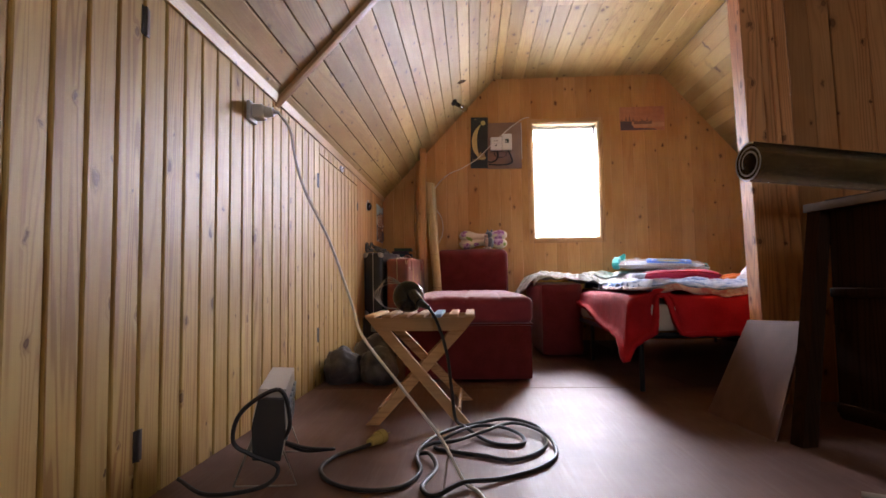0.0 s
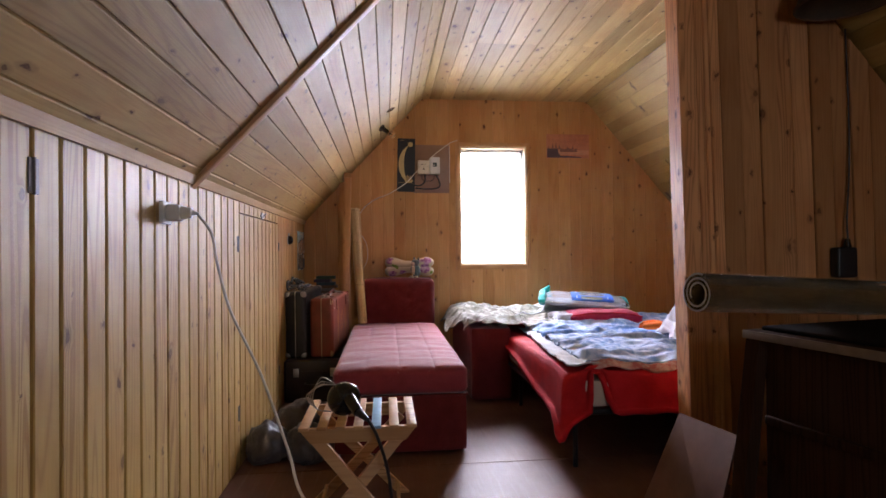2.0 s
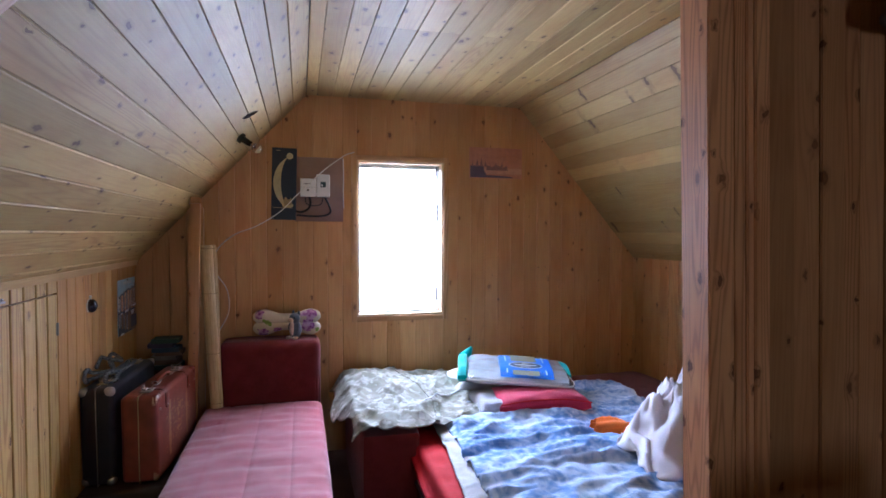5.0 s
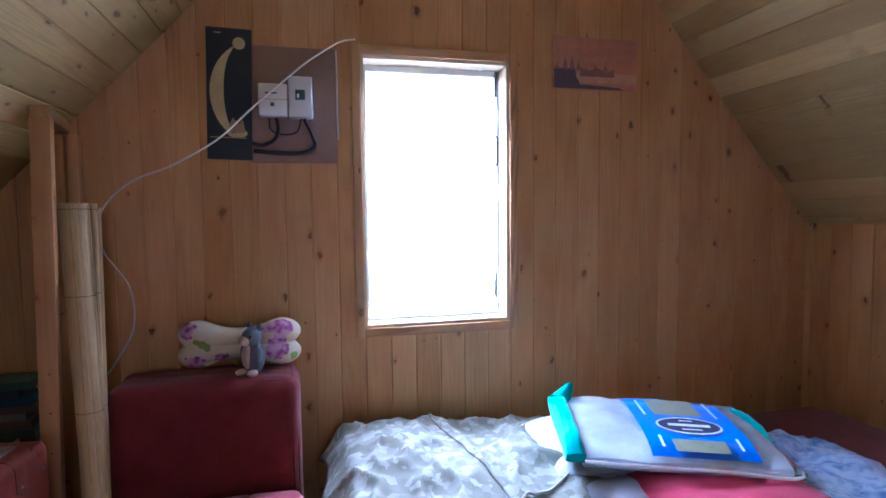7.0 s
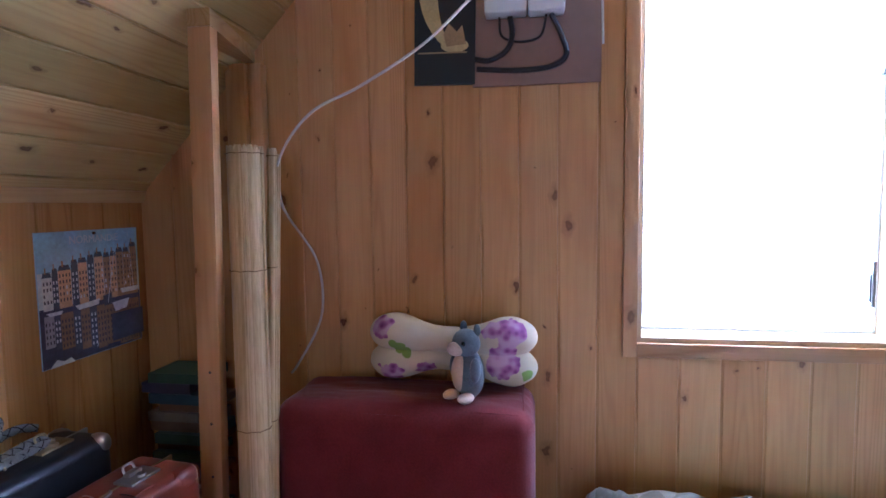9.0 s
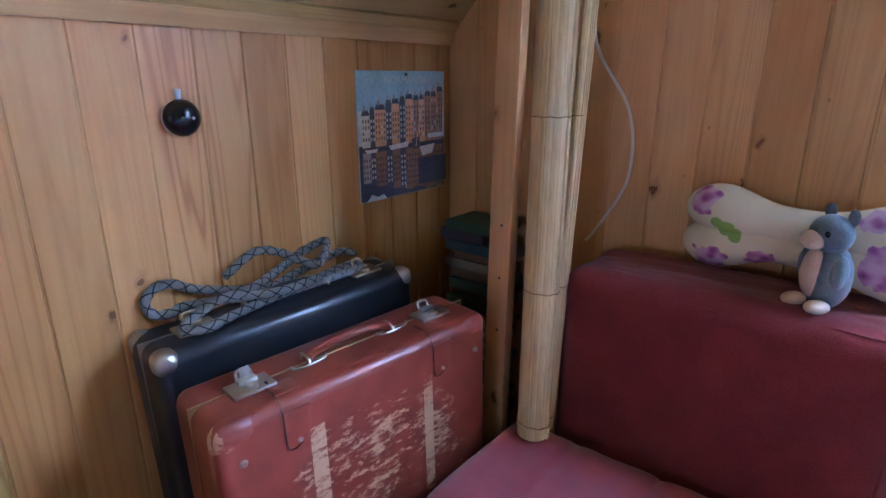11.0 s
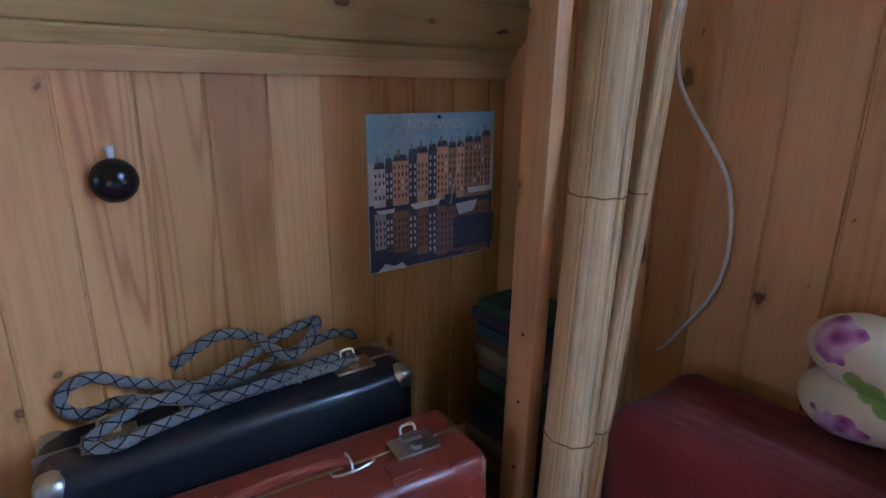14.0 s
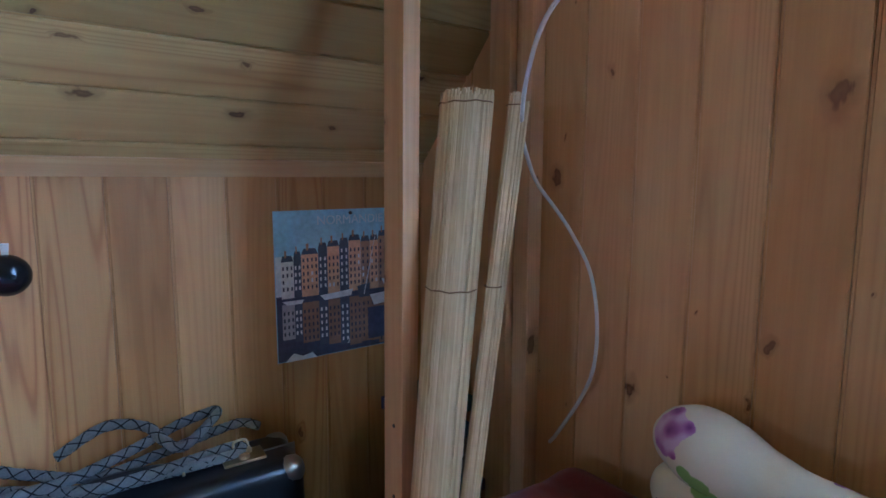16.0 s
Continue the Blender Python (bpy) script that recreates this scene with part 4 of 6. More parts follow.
def suitcase(label, m, L, T, H, skin, metal, caps):
    s = thing("suitcase", label, "suitcase", m)
    part("body", box(-T / 2, T / 2, -L / 2, L / 2, 0, H, 0.024, 5), skin, s)
    ring = box(-0.002, 0.002, -L / 2 - 0.0015, L / 2 + 0.0015, -0.0, H + 0.0015, 0.0)
    part("rim", ring, M_NICKEL if caps else M_BRASS, s, "thin metal rim along the opening")
    locks = []
    for y in (-L * 0.335, L * 0.335):
        lock = box(-0.016, 0.030, y - 0.035, y + 0.035, H, H + 0.006, 0.002)
        lock = box(-0.012, 0.004, y - 0.016, y + 0.016, H + 0.005, H + 0.014, 0.003, bm=lock)
        lock = join(lock, cyl(0.010, 0.008, 0.006, 16, Matrix.Translation((0.016, y, H + 0.008))))
        lock = join(lock, tube([(-0.010, y - 0.012, H + 0.008), (-0.016, y - 0.010, H + 0.022), (-0.016, y + 0.010, H + 0.022), (-0.010, y + 0.012, H + 0.008)], 0.0025, 6, 4))
        locks.append(part("lock", lock, metal, s, "metal snap lock"))
    handle = part("handle", tube([(0.004, -0.085, H + 0.004), (0.006, -0.075, H + 0.016), (0.010, -0.03, H + 0.026), (0.010, 0.03, H + 0.026), (0.006, 0.075, H + 0.016), (0.004, 0.085, H + 0.004)], 0.0075, 10), skin, s, "curved carrying handle")
    for y in (-0.088, 0.088):
        part("handle_ring", tube([(-0.012, y, H + 0.003), (-0.010, y, H + 0.014), (0.010, y, H + 0.014), (0.018, y, H + 0.003)], 0.0025, 6, 4), metal, handle)
    if not caps:
        y = -L * 0.335
        hasp = box(-0.010, -0.0075, y - 0.008, y + 0.008, H + 0.004, H + 0.031, 0.0011)
        part("hasp", hasp, metal, locks[0], "raised metal hasp")
        part("keyhole", join(cyl(0.0028, 0.0028, 0.0012, 10, Matrix.Translation((0.020, y + 0.020, H + 0.0064))), box(0.0205, 0.0275, y + 0.019, y + 0.021, H + 0.0058, H + 0.007)), M_BAKELITE_CASE, locks[0], "dark keyhole")
        for y in (-0.088, 0.088):
            wire = [(0.006, y - 0.030, H + 0.006), (0.020, y - 0.026, H + 0.007), (0.024, y, H + 0.008), (0.020, y + 0.028, H + 0.009), (0.012, y + 0.034, H + 0.010)]
            part("handle_wire", tube(wire, 0.0021, 6, 5), M_NICKEL, handle, "bent steel wire")
    if caps:
        for y in (-L / 2, L / 2):
            for x in (-T / 2, T / 2):
                for z in (0.0, H):
                    b = box(-0.022, 0.022, -0.022, 0.022, -0.022, 0.022, 0.018, 4)
                    part("corner_cap", b, M_NICKEL, s, "dull metal corner cap", at=Matrix.Translation((x - math.copysign(0.0205, x), y - math.copysign(0.0205, y), z + (0.0205 if z == 0 else -0.0205))))
    else:
        for y in (-L * 0.27, L * 0.27):
            tab = box(T / 2 - 0.001, T / 2 + 0.002, y - 0.022, y + 0.022, H - 0.085, H - 0.02, 0.001)
            tab = box(0.024, T / 2 - 0.02, y - 0.022, y + 0.022, H - 0.001, H + 0.002, 0.001, bm=tab)
            strap = part("strap_tab", tab, skin, s)
            edge = [(0.030, y - 0.0225, H + 0.0018), (T / 2 - 0.022, y - 0.0225, H + 0.0018), (T / 2 - 0.004, y - 0.0225, H - 0.012), (T / 2 + 0.0018, y - 0.0225, H - 0.03), (T / 2 + 0.0018, y - 0.021, H - 0.078), (T / 2 + 0.0018, y - 0.010, H - 0.087), (T / 2 + 0.0018, y + 0.004, H - 0.080)]
            part("stitching", tube(edge, 0.0011, 5, 5), M_DARKCASE, strap, "dark stitched edge")
            part("rivet", cyl(0.005, 0.003, 0.004, 12, Matrix.Translation((T / 2 + 0.003, y + 0.0, H - 0.075)) @ pose(0, 0, 0, 0, 90, 0)), M_NICKEL, strap)
        for y in (-L * 0.43, L * 0.43):
            part("rivet", cyl(0.007, 0.004, 0.005, 12, Matrix.Translation((T / 2 + 0.002, y, H - 0.07)) @ pose(0, 0, 0, 0, 90, 0)), M_NICKEL, s)
            part("corner_patch", box(T / 2 - 0.03, T / 2 + 0.0015, y - 0.036, y + 0.036, H - 0.05, H + 0.0015, 0.024, 4), M_PATCH, s)
    return s


suitcase("worn red-brown vintage suitcase standing on its edge", Matrix.Translation((-0.163, 4.894, 0.288)) @ pose(0, 0, 0, 0, 0, -7.5) @ pose(0, 0, 0, 1.4, 0, 0), 0.562, 0.16, 0.400, M_REDCASE, M_NICKEL, False)
suitcase("black vintage suitcase with metal corners beside the wall", Matrix.Translation((-0.350, 4.905, 0.288)) @ pose(0, 0, 0, 0, 0, -5.0) @ pose(0, 0, 0, 1.7, 0, 0), 0.55, 0.142, 0.446, M_BLACKCASE, M_BRASS, True)
low = thing("storage_trunk", "dark brown old trunk under the two suitcases", "trunk", Matrix.Translation((-0.24, 4.86, 0.0)))
part("body", box(-0.20, 0.20, -0.31, 0.31, 0, 0.279, 0.02, 4), M_DARKCASE, low)
part("rim", box(-0.2015, 0.2015, -0.3115, 0.3115, 0.2, 0.206), M_DARKCASE, low)
for x in (-0.12, 0.12):
    part("latch", box(x - 0.018, x + 0.018, -0.317, -0.309, 0.17, 0.225, 0.003), M_NICKEL, low)
part("handle", tube([(-0.06, -0.31, 0.13), (-0.05, -0.33, 0.12), (0.05, -0.33, 0.12), (0.06, -0.31, 0.13)], 0.007), M_DARKCASE, low)


# braided rope in loose loops on the black case
def braid(points, r, pitch, turns_at, sense):
    """A thread wound round a curve as a helix."""
    line = smooth_line([Vector(p) for p in points], 14)
    out, run = [], 0.0
    for i, p in enumerate(line):
        q = line[min(i + 1, len(line) - 1)]
        o = line[max(i - 1, 0)]
        d = (q - o).normalized()
        side = d.cross(Vector((0, 0, 1))).normalized()
        up = side.cross(d)
        a = sense * run / pitch * 2 * math.pi + turns_at
        out.append(p + (side * math.cos(a) + up * math.sin(a)) * r)
        run += (q - p).length
    return out


rope_pts = [(-0.41, 5.13, 0.749), (-0.43, 5.1, 0.757), (-0.43, 5.04, 0.753), (-0.4, 4.95, 0.755), (-0.38, 4.86, 0.757), (-0.43, 4.76, 0.775), (-0.43, 4.71, 0.802), (-0.43, 4.68, 0.804), (-0.43, 4.66, 0.785), (-0.43, 4.67, 0.758), (-0.43, 4.7, 0.749), (-0.43, 4.74, 0.752), (-0.33, 4.84, 0.765), (-0.33, 4.92, 0.759), (-0.35, 5.01, 0.753), (-0.36, 5.07, 0.749), (-0.33, 5.06, 0.749), (-0.34, 4.91, 0.749), (-0.34, 4.84, 0.749), (-0.33, 4.76, 0.749), (-0.32, 4.71, 0.749), (-0.35, 4.68, 0.749), (-0.37, 4.75, 0.767), (-0.36, 4.82, 0.773), (-0.4, 4.91, 0.775), (-0.43, 5.0, 0.788), (-0.43, 5.06, 0.792), (-0.37, 4.99, 0.771), (-0.39, 4.96, 0.783), (-0.43, 4.94, 0.798), (-0.43, 4.88, 0.816), (-0.43, 4.81, 0.785)]
rope_pts = [(x, y, z - 0.003 + 0.03 * (y - 4.905)) for x, y, z in rope_pts]
rope = thing("rope", "pale grey braided rope with dark threads on the black suitcase", "rope")
part("core", tube(rope_pts, 0.0085, 10, 14), fabric("pale_blue_grey_braid", (0.17, 0.175, 0.17), weave=2600.0, vary=0.3), rope, smooth=180)
M_ROPETHREAD = fabric("black_braid_thread", (0.012, 0.013, 0.016), weave=2600.0)
for k in range(2):
    for sense in (1, -1):
        part("thread", tube(braid(rope_pts, 0.0082, 0.062, k * math.pi, sense), 0.0013, 5, 1), M_ROPETHREAD, rope, smooth=180)


# ---- gable corner ----
frame_ = thing("timber_frame", "planed pine post frame braced to the gable wall", "post")
post_ = box(-0.098, -0.046, 5.226, 5.254, 0, 1.585, 0.002)
for v in post_.verts:
    v.co.x += 0.02 * (v.co.z - 0.9)
front_post = part("post", post_, M_TRIM_Z, frame_)
part("post", box(-0.15, -0.098, 5.478, 5.522, 0, 1.575, 0.002), M_TRIM_Z, frame_)
part("post", box(-0.094, -0.058, 5.490, 5.522, 0, 1.575, 0.002), M_TRIM_Z, frame_)
cross_ = prism([(-0.084, 5.226), (-0.032, 5.226), (-0.09, 5.522), (-0.15, 5.522)], 1.586, 1.622, "z")
part("crosspiece", cross_, M_TRIM_Y, frame_)
for z in (0.62, 0.74, 0.855):
    part("nail", cyl(0.003, 0.003, 0.002, 8, Matrix.Translation((-0.068 + 0.02 * (z - 0.9), 5.2255, z)) @ pose(0, 0, 0, 90, 0, 0)), M_IRON, front_post)


def bamboo_material():
    m = Nodes("split_bamboo")
    tex = m.node("TexCoord").outputs["Object"]
    st = m.node("VectorMath", {0: tex}, operation="MULTIPLY")
    st.inputs[1].default_value = (160.0, 160.0, 3.0)
    n = m.node("TexNoise", {"Vector": st.outputs[0]}, Scale=1.0, Detail=3.0).outputs[0]
    rnd = m.node("ObjectInfo").outputs["Random"]
    f = m.math("ADD", m.math("MULTIPLY", n, 0.6), m.math("MULTIPLY", rnd, 0.4))
    m.link(m.ramp(f, (0.25, (0.47, 0.33, 0.15)), (0.5, (0.60, 0.45, 0.22)), (0.8, (0.70, 0.55, 0.30))), "Base Color")
    m.bsdf.inputs["Roughness"].default_value = 0.5
    m.bump(n, 0.3, 0.001)
    return m.mat


M_BAMBOO = bamboo_material()
blind = thing("bamboo_blind", "rolled split-bamboo blind leaning beside the post", "blind")


def strips(name, owner, base, top, r0, r1, turns, count, flat=1.0, seed=1):
    """Thin bamboo strips laid round a spiral between two centres, each its own piece."""
    rr = random.Random(seed)
    base, top = Vector(base), Vector(top)
    for i in range(count):
        f = i / count
        a = f * turns * 2 * math.pi
        s = 1 - 0.30 * f
        off0 = Vector((math.cos(a) * r0 * s, math.sin(a) * r0 * s * flat, 0))
        off1 = Vector((math.cos(a) * r1 * s, math.sin(a) * r1 * s * flat, rr.uniform(-0.006, 0.006)))
        w = rr.uniform(0.0016, 0.0026)
        d0, d1 = base + off0, top + off1
        u = Vector((-math.sin(a), math.cos(a), 0)) * w
        n = Vector((math.cos(a), math.sin(a), 0)) * 0.0016
        bm = bmesh.new()
        lo = [bm.verts.new(d0 + q) for q in (-u - n, u - n, u * 0.6 + n, -u * 0.6 + n)]
        hi = [bm.verts.new(d1 + q) for q in (-u - n, u - n, u * 0.6 + n, -u * 0.6 + n)]
        bm.faces.new(lo)
        bm.faces.new(hi[::-1])
        for k in range(4):
            bm.faces.new((lo[k], lo[(k + 1) % 4], hi[(k + 1) % 4], hi[k]))
        part(name, bm, M_BAMBOO, owner, smooth=None)


B0, B1 = Vector((0.052, 5.178, 0.440)), Vector((-0.020, 5.322, 1.345))
strips("strip", blind, B0, B1, 0.033, 0.041, 2.2, 170, 0.92)
F0, F1 = Vector((0.066, 5.208, 0.440)), Vector((0.014, 5.388, 1.345))
strips("strip", blind, F0, F1, 0.009, 0.010, 1.6, 32, 0.9, 4)
G0, G1 = F0 + Vector((0.006, 0.010, 0)), F1 + Vector((0.012, 0.008, -0.012))
strips("strip", blind, G0, G1, 0.0035, 0.004, 1.0, 8, 0.9, 6)
for q0, q1, r0_, r1_ in ((B0, B1, 0.0240, 0.0300), (F0, F1, 0.0055, 0.0070)):
    up_ = (q1 - q0).normalized() * 0.006
    part("inner_turn", rod(q0 + up_, q1 - up_, r0_, 20, r1_), M_BAMBOO, blind)
M_THREAD = plain("brown_thread", (0.20, 0.12, 0.05), 0.9)
for f in (0.03, 0.33, 0.70, 0.985):
    c = B0.lerp(B1, f)
    r = 0.0355 + 0.008 * f
    part("stitching", tube([(c.x + math.cos(k * math.pi / 8) * r, c.y + math.sin(k * math.pi / 8) * r * 0.82, c.z + 0.001 * math.sin(k * 3)) for k in range(17)], 0.0011, 5, 0), M_THREAD, blind)
    c = F0.lerp(F1, f)
    r = 0.011 + 0.002 * f
    part("stitching", tube([(c.x + math.cos(k * math.pi / 8) * r, c.y + math.sin(k * math.pi / 8) * r, c.z) for k in range(17)], 0.001, 5, 0), M_THREAD, blind)

# stack of books in the corner
rb = random.Random(11)
cols = [(0.10, 0.22, 0.12), (0.45, 0.30, 0.18), (0.08, 0.16, 0.20), (0.30, 0.12, 0.08), (0.55, 0.48, 0.36), (0.12, 0.10, 0.16), (0.16, 0.30, 0.28), (0.40, 0.22, 0.10)]
M_PAGES = plain("yellowed_paper", (0.30, 0.25, 0.18), 0.9, noise_scale=200)
book_m = [plain("book_cover", tuple(0.35 * v for v in c), 0.6) for c in cols]
z, i = 0.0, 0
while z < 0.80:
    h = rb.uniform(0.010, 0.030)
    x0, y0 = -0.345 + rb.uniform(0, 0.04), 5.340 + rb.uniform(0, 0.035)
    w, d = rb.uniform(0.115, 0.15), rb.uniform(0.11, 0.14)
    bk = thing("book", "old worn book in a stack in the corner", "book", group="books stacked in the corner")
    part("page_block", box(x0 + 0.004, x0 + w - 0.003, y0 + 0.003, y0 + d - 0.003, z + 0.0022, z + h - 0.0022), M_PAGES, bk, smooth=None)
    cv = box(x0, x0 + w, y0, y0 + d, z, z + 0.002)
    cv = box(x0, x0 + w, y0, y0 + d, z + h - 0.002, z + h, bm=cv)
    cv = box(x0 + w - 0.002, x0 + w, y0, y0 + d, z + 0.002, z + h - 0.002, bm=cv)
    cv = box(x0, x0 + w - 0.002, y0, y0 + 0.002, z + 0.002, z + h - 0.002, bm=cv)
    part("cover", cv, book_m[i % len(book_m)], bk, smooth=None)
    z += h + 0.0005
    i += 3


# ---- pictures and wall fittings ----
def flat_print(name, label, category, cells, materials, m, thick=0.002, base=None):
    """A flat print: a backing sheet and coloured shapes lying on it, in sheet metres (x right, z up)."""
    t = thing(name, label, category, m)
    bm = prism([(base[0], base[2]), (base[1], base[2]), (base[1], base[3]), (base[0], base[3])], 0.0, thick, "y")
    part("sheet", bm, materials[0], t, smooth=None)
    out = bmesh.new()
    for k, (mi, pts) in enumerate(cells):
        y = -0.0002 - 0.00002 * k
        f = out.faces.new([out.verts.new((u, y, v)) for u, v in pts])
        f.material_index = mi
    ob = new("print", bpy.data.meshes.new("print"))
    out.normal_update()
    for f in out.faces:
        if f.normal.y > 0:
            f.normal_flip()
    out.to_mesh(ob.data)
    out.free()
    for mt in materials:
        ob.data.materials.append(mt)
    ob.parent = t
    return t


def rect(a, b, c, d):
    return [(a, c), (b, c), (b, d), (a, d)]


def ring_pts(cx, cz, rx, rz, n=24):
    return [(cx + rx * math.cos(2 * math.pi * k / n), cz + rz * math.sin(2 * math.pi * k / n)) for k in range(n)]


pr = random.Random(3)
cal_m = [plain("calendar_" + n, tuple(min(0.8, q * 1.45) for q in c), 0.6, vary=0.3, noise_scale=90, bump=0.0, spec=0.2) for n, c in (("sky", (0.30, 0.45, 0.64)), ("pale_sky", (0.50, 0.60, 0.69)), ("white_house", (0.60, 0.55, 0.50)), ("ochre_house", (0.50, 0.31, 0.18)), ("brown_house", (0.28, 0.17, 0.11)), ("slate", (0.07, 0.08, 0.11)), ("window", (0.05, 0.05, 0.07)), ("lit_window", (0.60, 0.58, 0.55)), ("water", (0.06, 0.065, 0.10)), ("boat", (0.60, 0.58, 0.58)), ("mirror_ochre", (0.20, 0.125, 0.085)), ("mirror_white", (0.30, 0.28, 0.29)))]
CW, CH = 0.315, 0.305
cells = [(0, rect(0.001, CW - 0.001, 0.20, CH - 0.001)), (1, rect(0.001, CW - 0.001, 0.135, 0.215)), (8, rect(0.001, CW - 0.001, 0.001, 0.135))]
x, k = 0.012, 0
widths = [0.026, 0.016, 0.036, 0.020, 0.027, 0.021, 0.028, 0.022, 0.020, 0.024, 0.022, 0.026]
kinds = [2, 5, 3, 5, 3, 5, 3, 4, 3, 4, 4, 4]
for w, mi in zip(widths, kinds):
    top = 0.205 + 0.055 * (x / CW) + pr.uniform(-0.006, 0.006)
    cells.append((mi, rect(x, x + w, 0.13, top)))
    cells.append((5, [(x, top), (x + w, top), (x + w * 0.85, top + 0.012), (x + w * 0.15, top + 0.012)]))
    cells.append((4, rect(x + w * 0.3, x + w * 0.45, top + 0.008, top + 0.022)))
    low_ = 0.118 - (top - 0.13) * 0.98
    cells.append((11 if mi == 2 else (10 if mi != 5 else 5), rect(x, x + w, max(0.004, low_), 0.118)))
    nw = max(2, int(w / 0.0085))
    for r_ in range(int((top - 0.145) / 0.014)):
        for c_ in range(nw):
            wx = x + (c_ + 0.5) * w / nw
            wz = 0.145 + r_ * 0.014
            cells.append((7 if mi == 5 or pr.random() < 0.15 else 6, rect(wx - 0.0018, wx + 0.0018, wz, wz + 0.0075)))
            rz = 0.118 - (wz - 0.13)
            if rz > 0.012:
                cells.append((7 if mi == 5 else 6, rect(wx - 0.0018, wx + 0.0018, rz - 0.0075, rz)))
    x += w
cells += [(9, [(0.01, 0.126), (0.055, 0.126), (0.05, 0.118), (0.02, 0.118)]), (9, [(0.09, 0.13), (0.165, 0.136), (0.16, 0.122), (0.10, 0.119)]), (9, [(0.205, 0.118), (0.265, 0.122), (0.255, 0.098), (0.215, 0.094)]), (9, [(0.235, 0.15), (0.305, 0.15), (0.295, 0.138), (0.24, 0.138)]), (5, [(0.175, 0.14), (0.205, 0.145), (0.205, 0.115), (0.178, 0.115)]), (9, [(0.19, 0.12), (0.192, 0.12), (0.222, 0.255), (0.221, 0.255)]), (9, [(0.283, 0.14), (0.2845, 0.14), (0.272, 0.295), (0.271, 0.295)]), (8, rect(0.20, CW - 0.002, 0.02, 0.09)), (1, [(0.012, 0.002), (0.08, 0.002), (0.07, 0.014), (0.05, 0.01), (0.03, 0.018)])]
cal = flat_print("wall_calendar", "curling wall calendar with harbour town photograph", "calendar", cells, cal_m, Matrix.Translation((XL + 0.004, 5.182, 0.857)) @ pose(0, 0, 0, 0, 0, 90), base=(0, CW, 0, CH))
M_PRINTWHITE = plain("print_white", (0.70, 0.70, 0.70), 0.5, bump=0)
M_PRINTBLUE = plain("print_pale_blue", (0.70, 0.76, 0.80), 0.5, bump=0)
writing("NORMANDIE", 0.026, Matrix.Translation((0.165, -0.012, CH - 0.022)) @ pose(0, 0.0085, 0, 90, 0, 0), M_PRINTBLUE, "lettering", cal, 0.0003)
writing("2014", 0.014, Matrix.Translation((0.165, -0.012, 0.022)) @ pose(0, 0.0085, 0, 90, 0, 0), M_PRINTWHITE, "lettering", cal, 0.0003)
part("pin", cyl(0.004, 0.003, 0.004, 10, Matrix.Translation((0.165, -0.003, CH - 0.008)) @ pose(0, 0, 0, 90, 0, 0)), M_IRON, cal)

M_BLACKPANEL = plain("black_lacquer_board", (0.010, 0.014, 0.018), 0.4, noise_scale=12)
M_STRAW = plain("straw_inlay", (0.55, 0.45, 0.20), 0.5, noise_scale=140)
M_STRAWD = plain("dark_straw_inlay", (0.33, 0.24, 0.11), 0.5, noise_scale=140)
MW, MH = 0.150, 0.452
arc = []
for k in range(15):
    a = math.radians(118 + k * 9.2)
    arc.append((0.155 + 0.145 * math.cos(a), 0.235 + 0.175 * math.sin(a)))
for k in range(14, -1, -1):
    a = math.radians(118 + k * 9.2)
    s = math.sin(k / 14 * math.pi) ** 0.7
    arc.append((0.155 + (0.145 - 0.042 * s) * math.cos(a) + 0.004, 0.235 + (0.175 - 0.02 * s) * math.sin(a)))
moon_cells = [(1, ring_pts(0.108, 0.402, 0.021, 0.021)), (1, arc), (1, ring_pts(0.10, 0.092, 0.034, 0.016)), (2, [(0.072, 0.12), (0.085, 0.145), (0.105, 0.125), (0.118, 0.14), (0.128, 0.095), (0.08, 0.09)]), (2, rect(0.01, 0.13, 0.074, 0.078)), (2, rect(0.026, 0.05, 0.432, 0.437))]
moon = flat_print("moon_picture", "tall black picture with straw moon and boat", "picture", moon_cells, [M_BLACKPANEL, M_STRAW, M_STRAWD], Matrix.Translation((0.334, YW - 0.012, 1.506)) @ pose(0, 0, 0, 0, 1.2, 0), 0.012, (0, MW, 0, MH))

sea_m = [plain("orange_print_" + n, c, 0.5, bump=0) for n, c in (("sky", (0.50, 0.22, 0.12)), ("ship", (0.10, 0.07, 0.09)), ("shade", (0.24, 0.12, 0.09)), ("light", (0.55, 0.30, 0.18)))]
ship = [(3, rect(0.002, 0.38, 0.03, 0.07)), (1, [(0.005, 0.005), (0.115, 0.005), (0.12, 0.03), (0.105, 0.05), (0.1, 0.085), (0.006, 0.085)]), (1, [(0.11, 0.006), (0.32, 0.004), (0.30, 0.014), (0.20, 0.02), (0.115, 0.022)]), (2, [(0.12, 0.055), (0.28, 0.055), (0.27, 0.085), (0.24, 0.075), (0.2, 0.09), (0.16, 0.078), (0.125, 0.09)])]
for x_, h_ in ((0.02, 0.115), (0.055, 0.135), (0.085, 0.145), (0.115, 0.125), (0.15, 0.10), (0.19, 0.115), (0.235, 0.118), (0.265, 0.09)):
    ship.append((2, [(x_ - 0.012, 0.08), (x_ + 0.012, 0.08), (x_ + 0.003, h_ - 0.02), (x_, h_), (x_ - 0.003, h_ - 0.02)]))
flat_print("ship_picture", "unframed orange print of sailing ships at sunset", "picture", ship, sea_m, Matrix.Translation((1.637, YW - 0.007, 1.802)), 0.004, (0, 0.384, 0, 0.21))

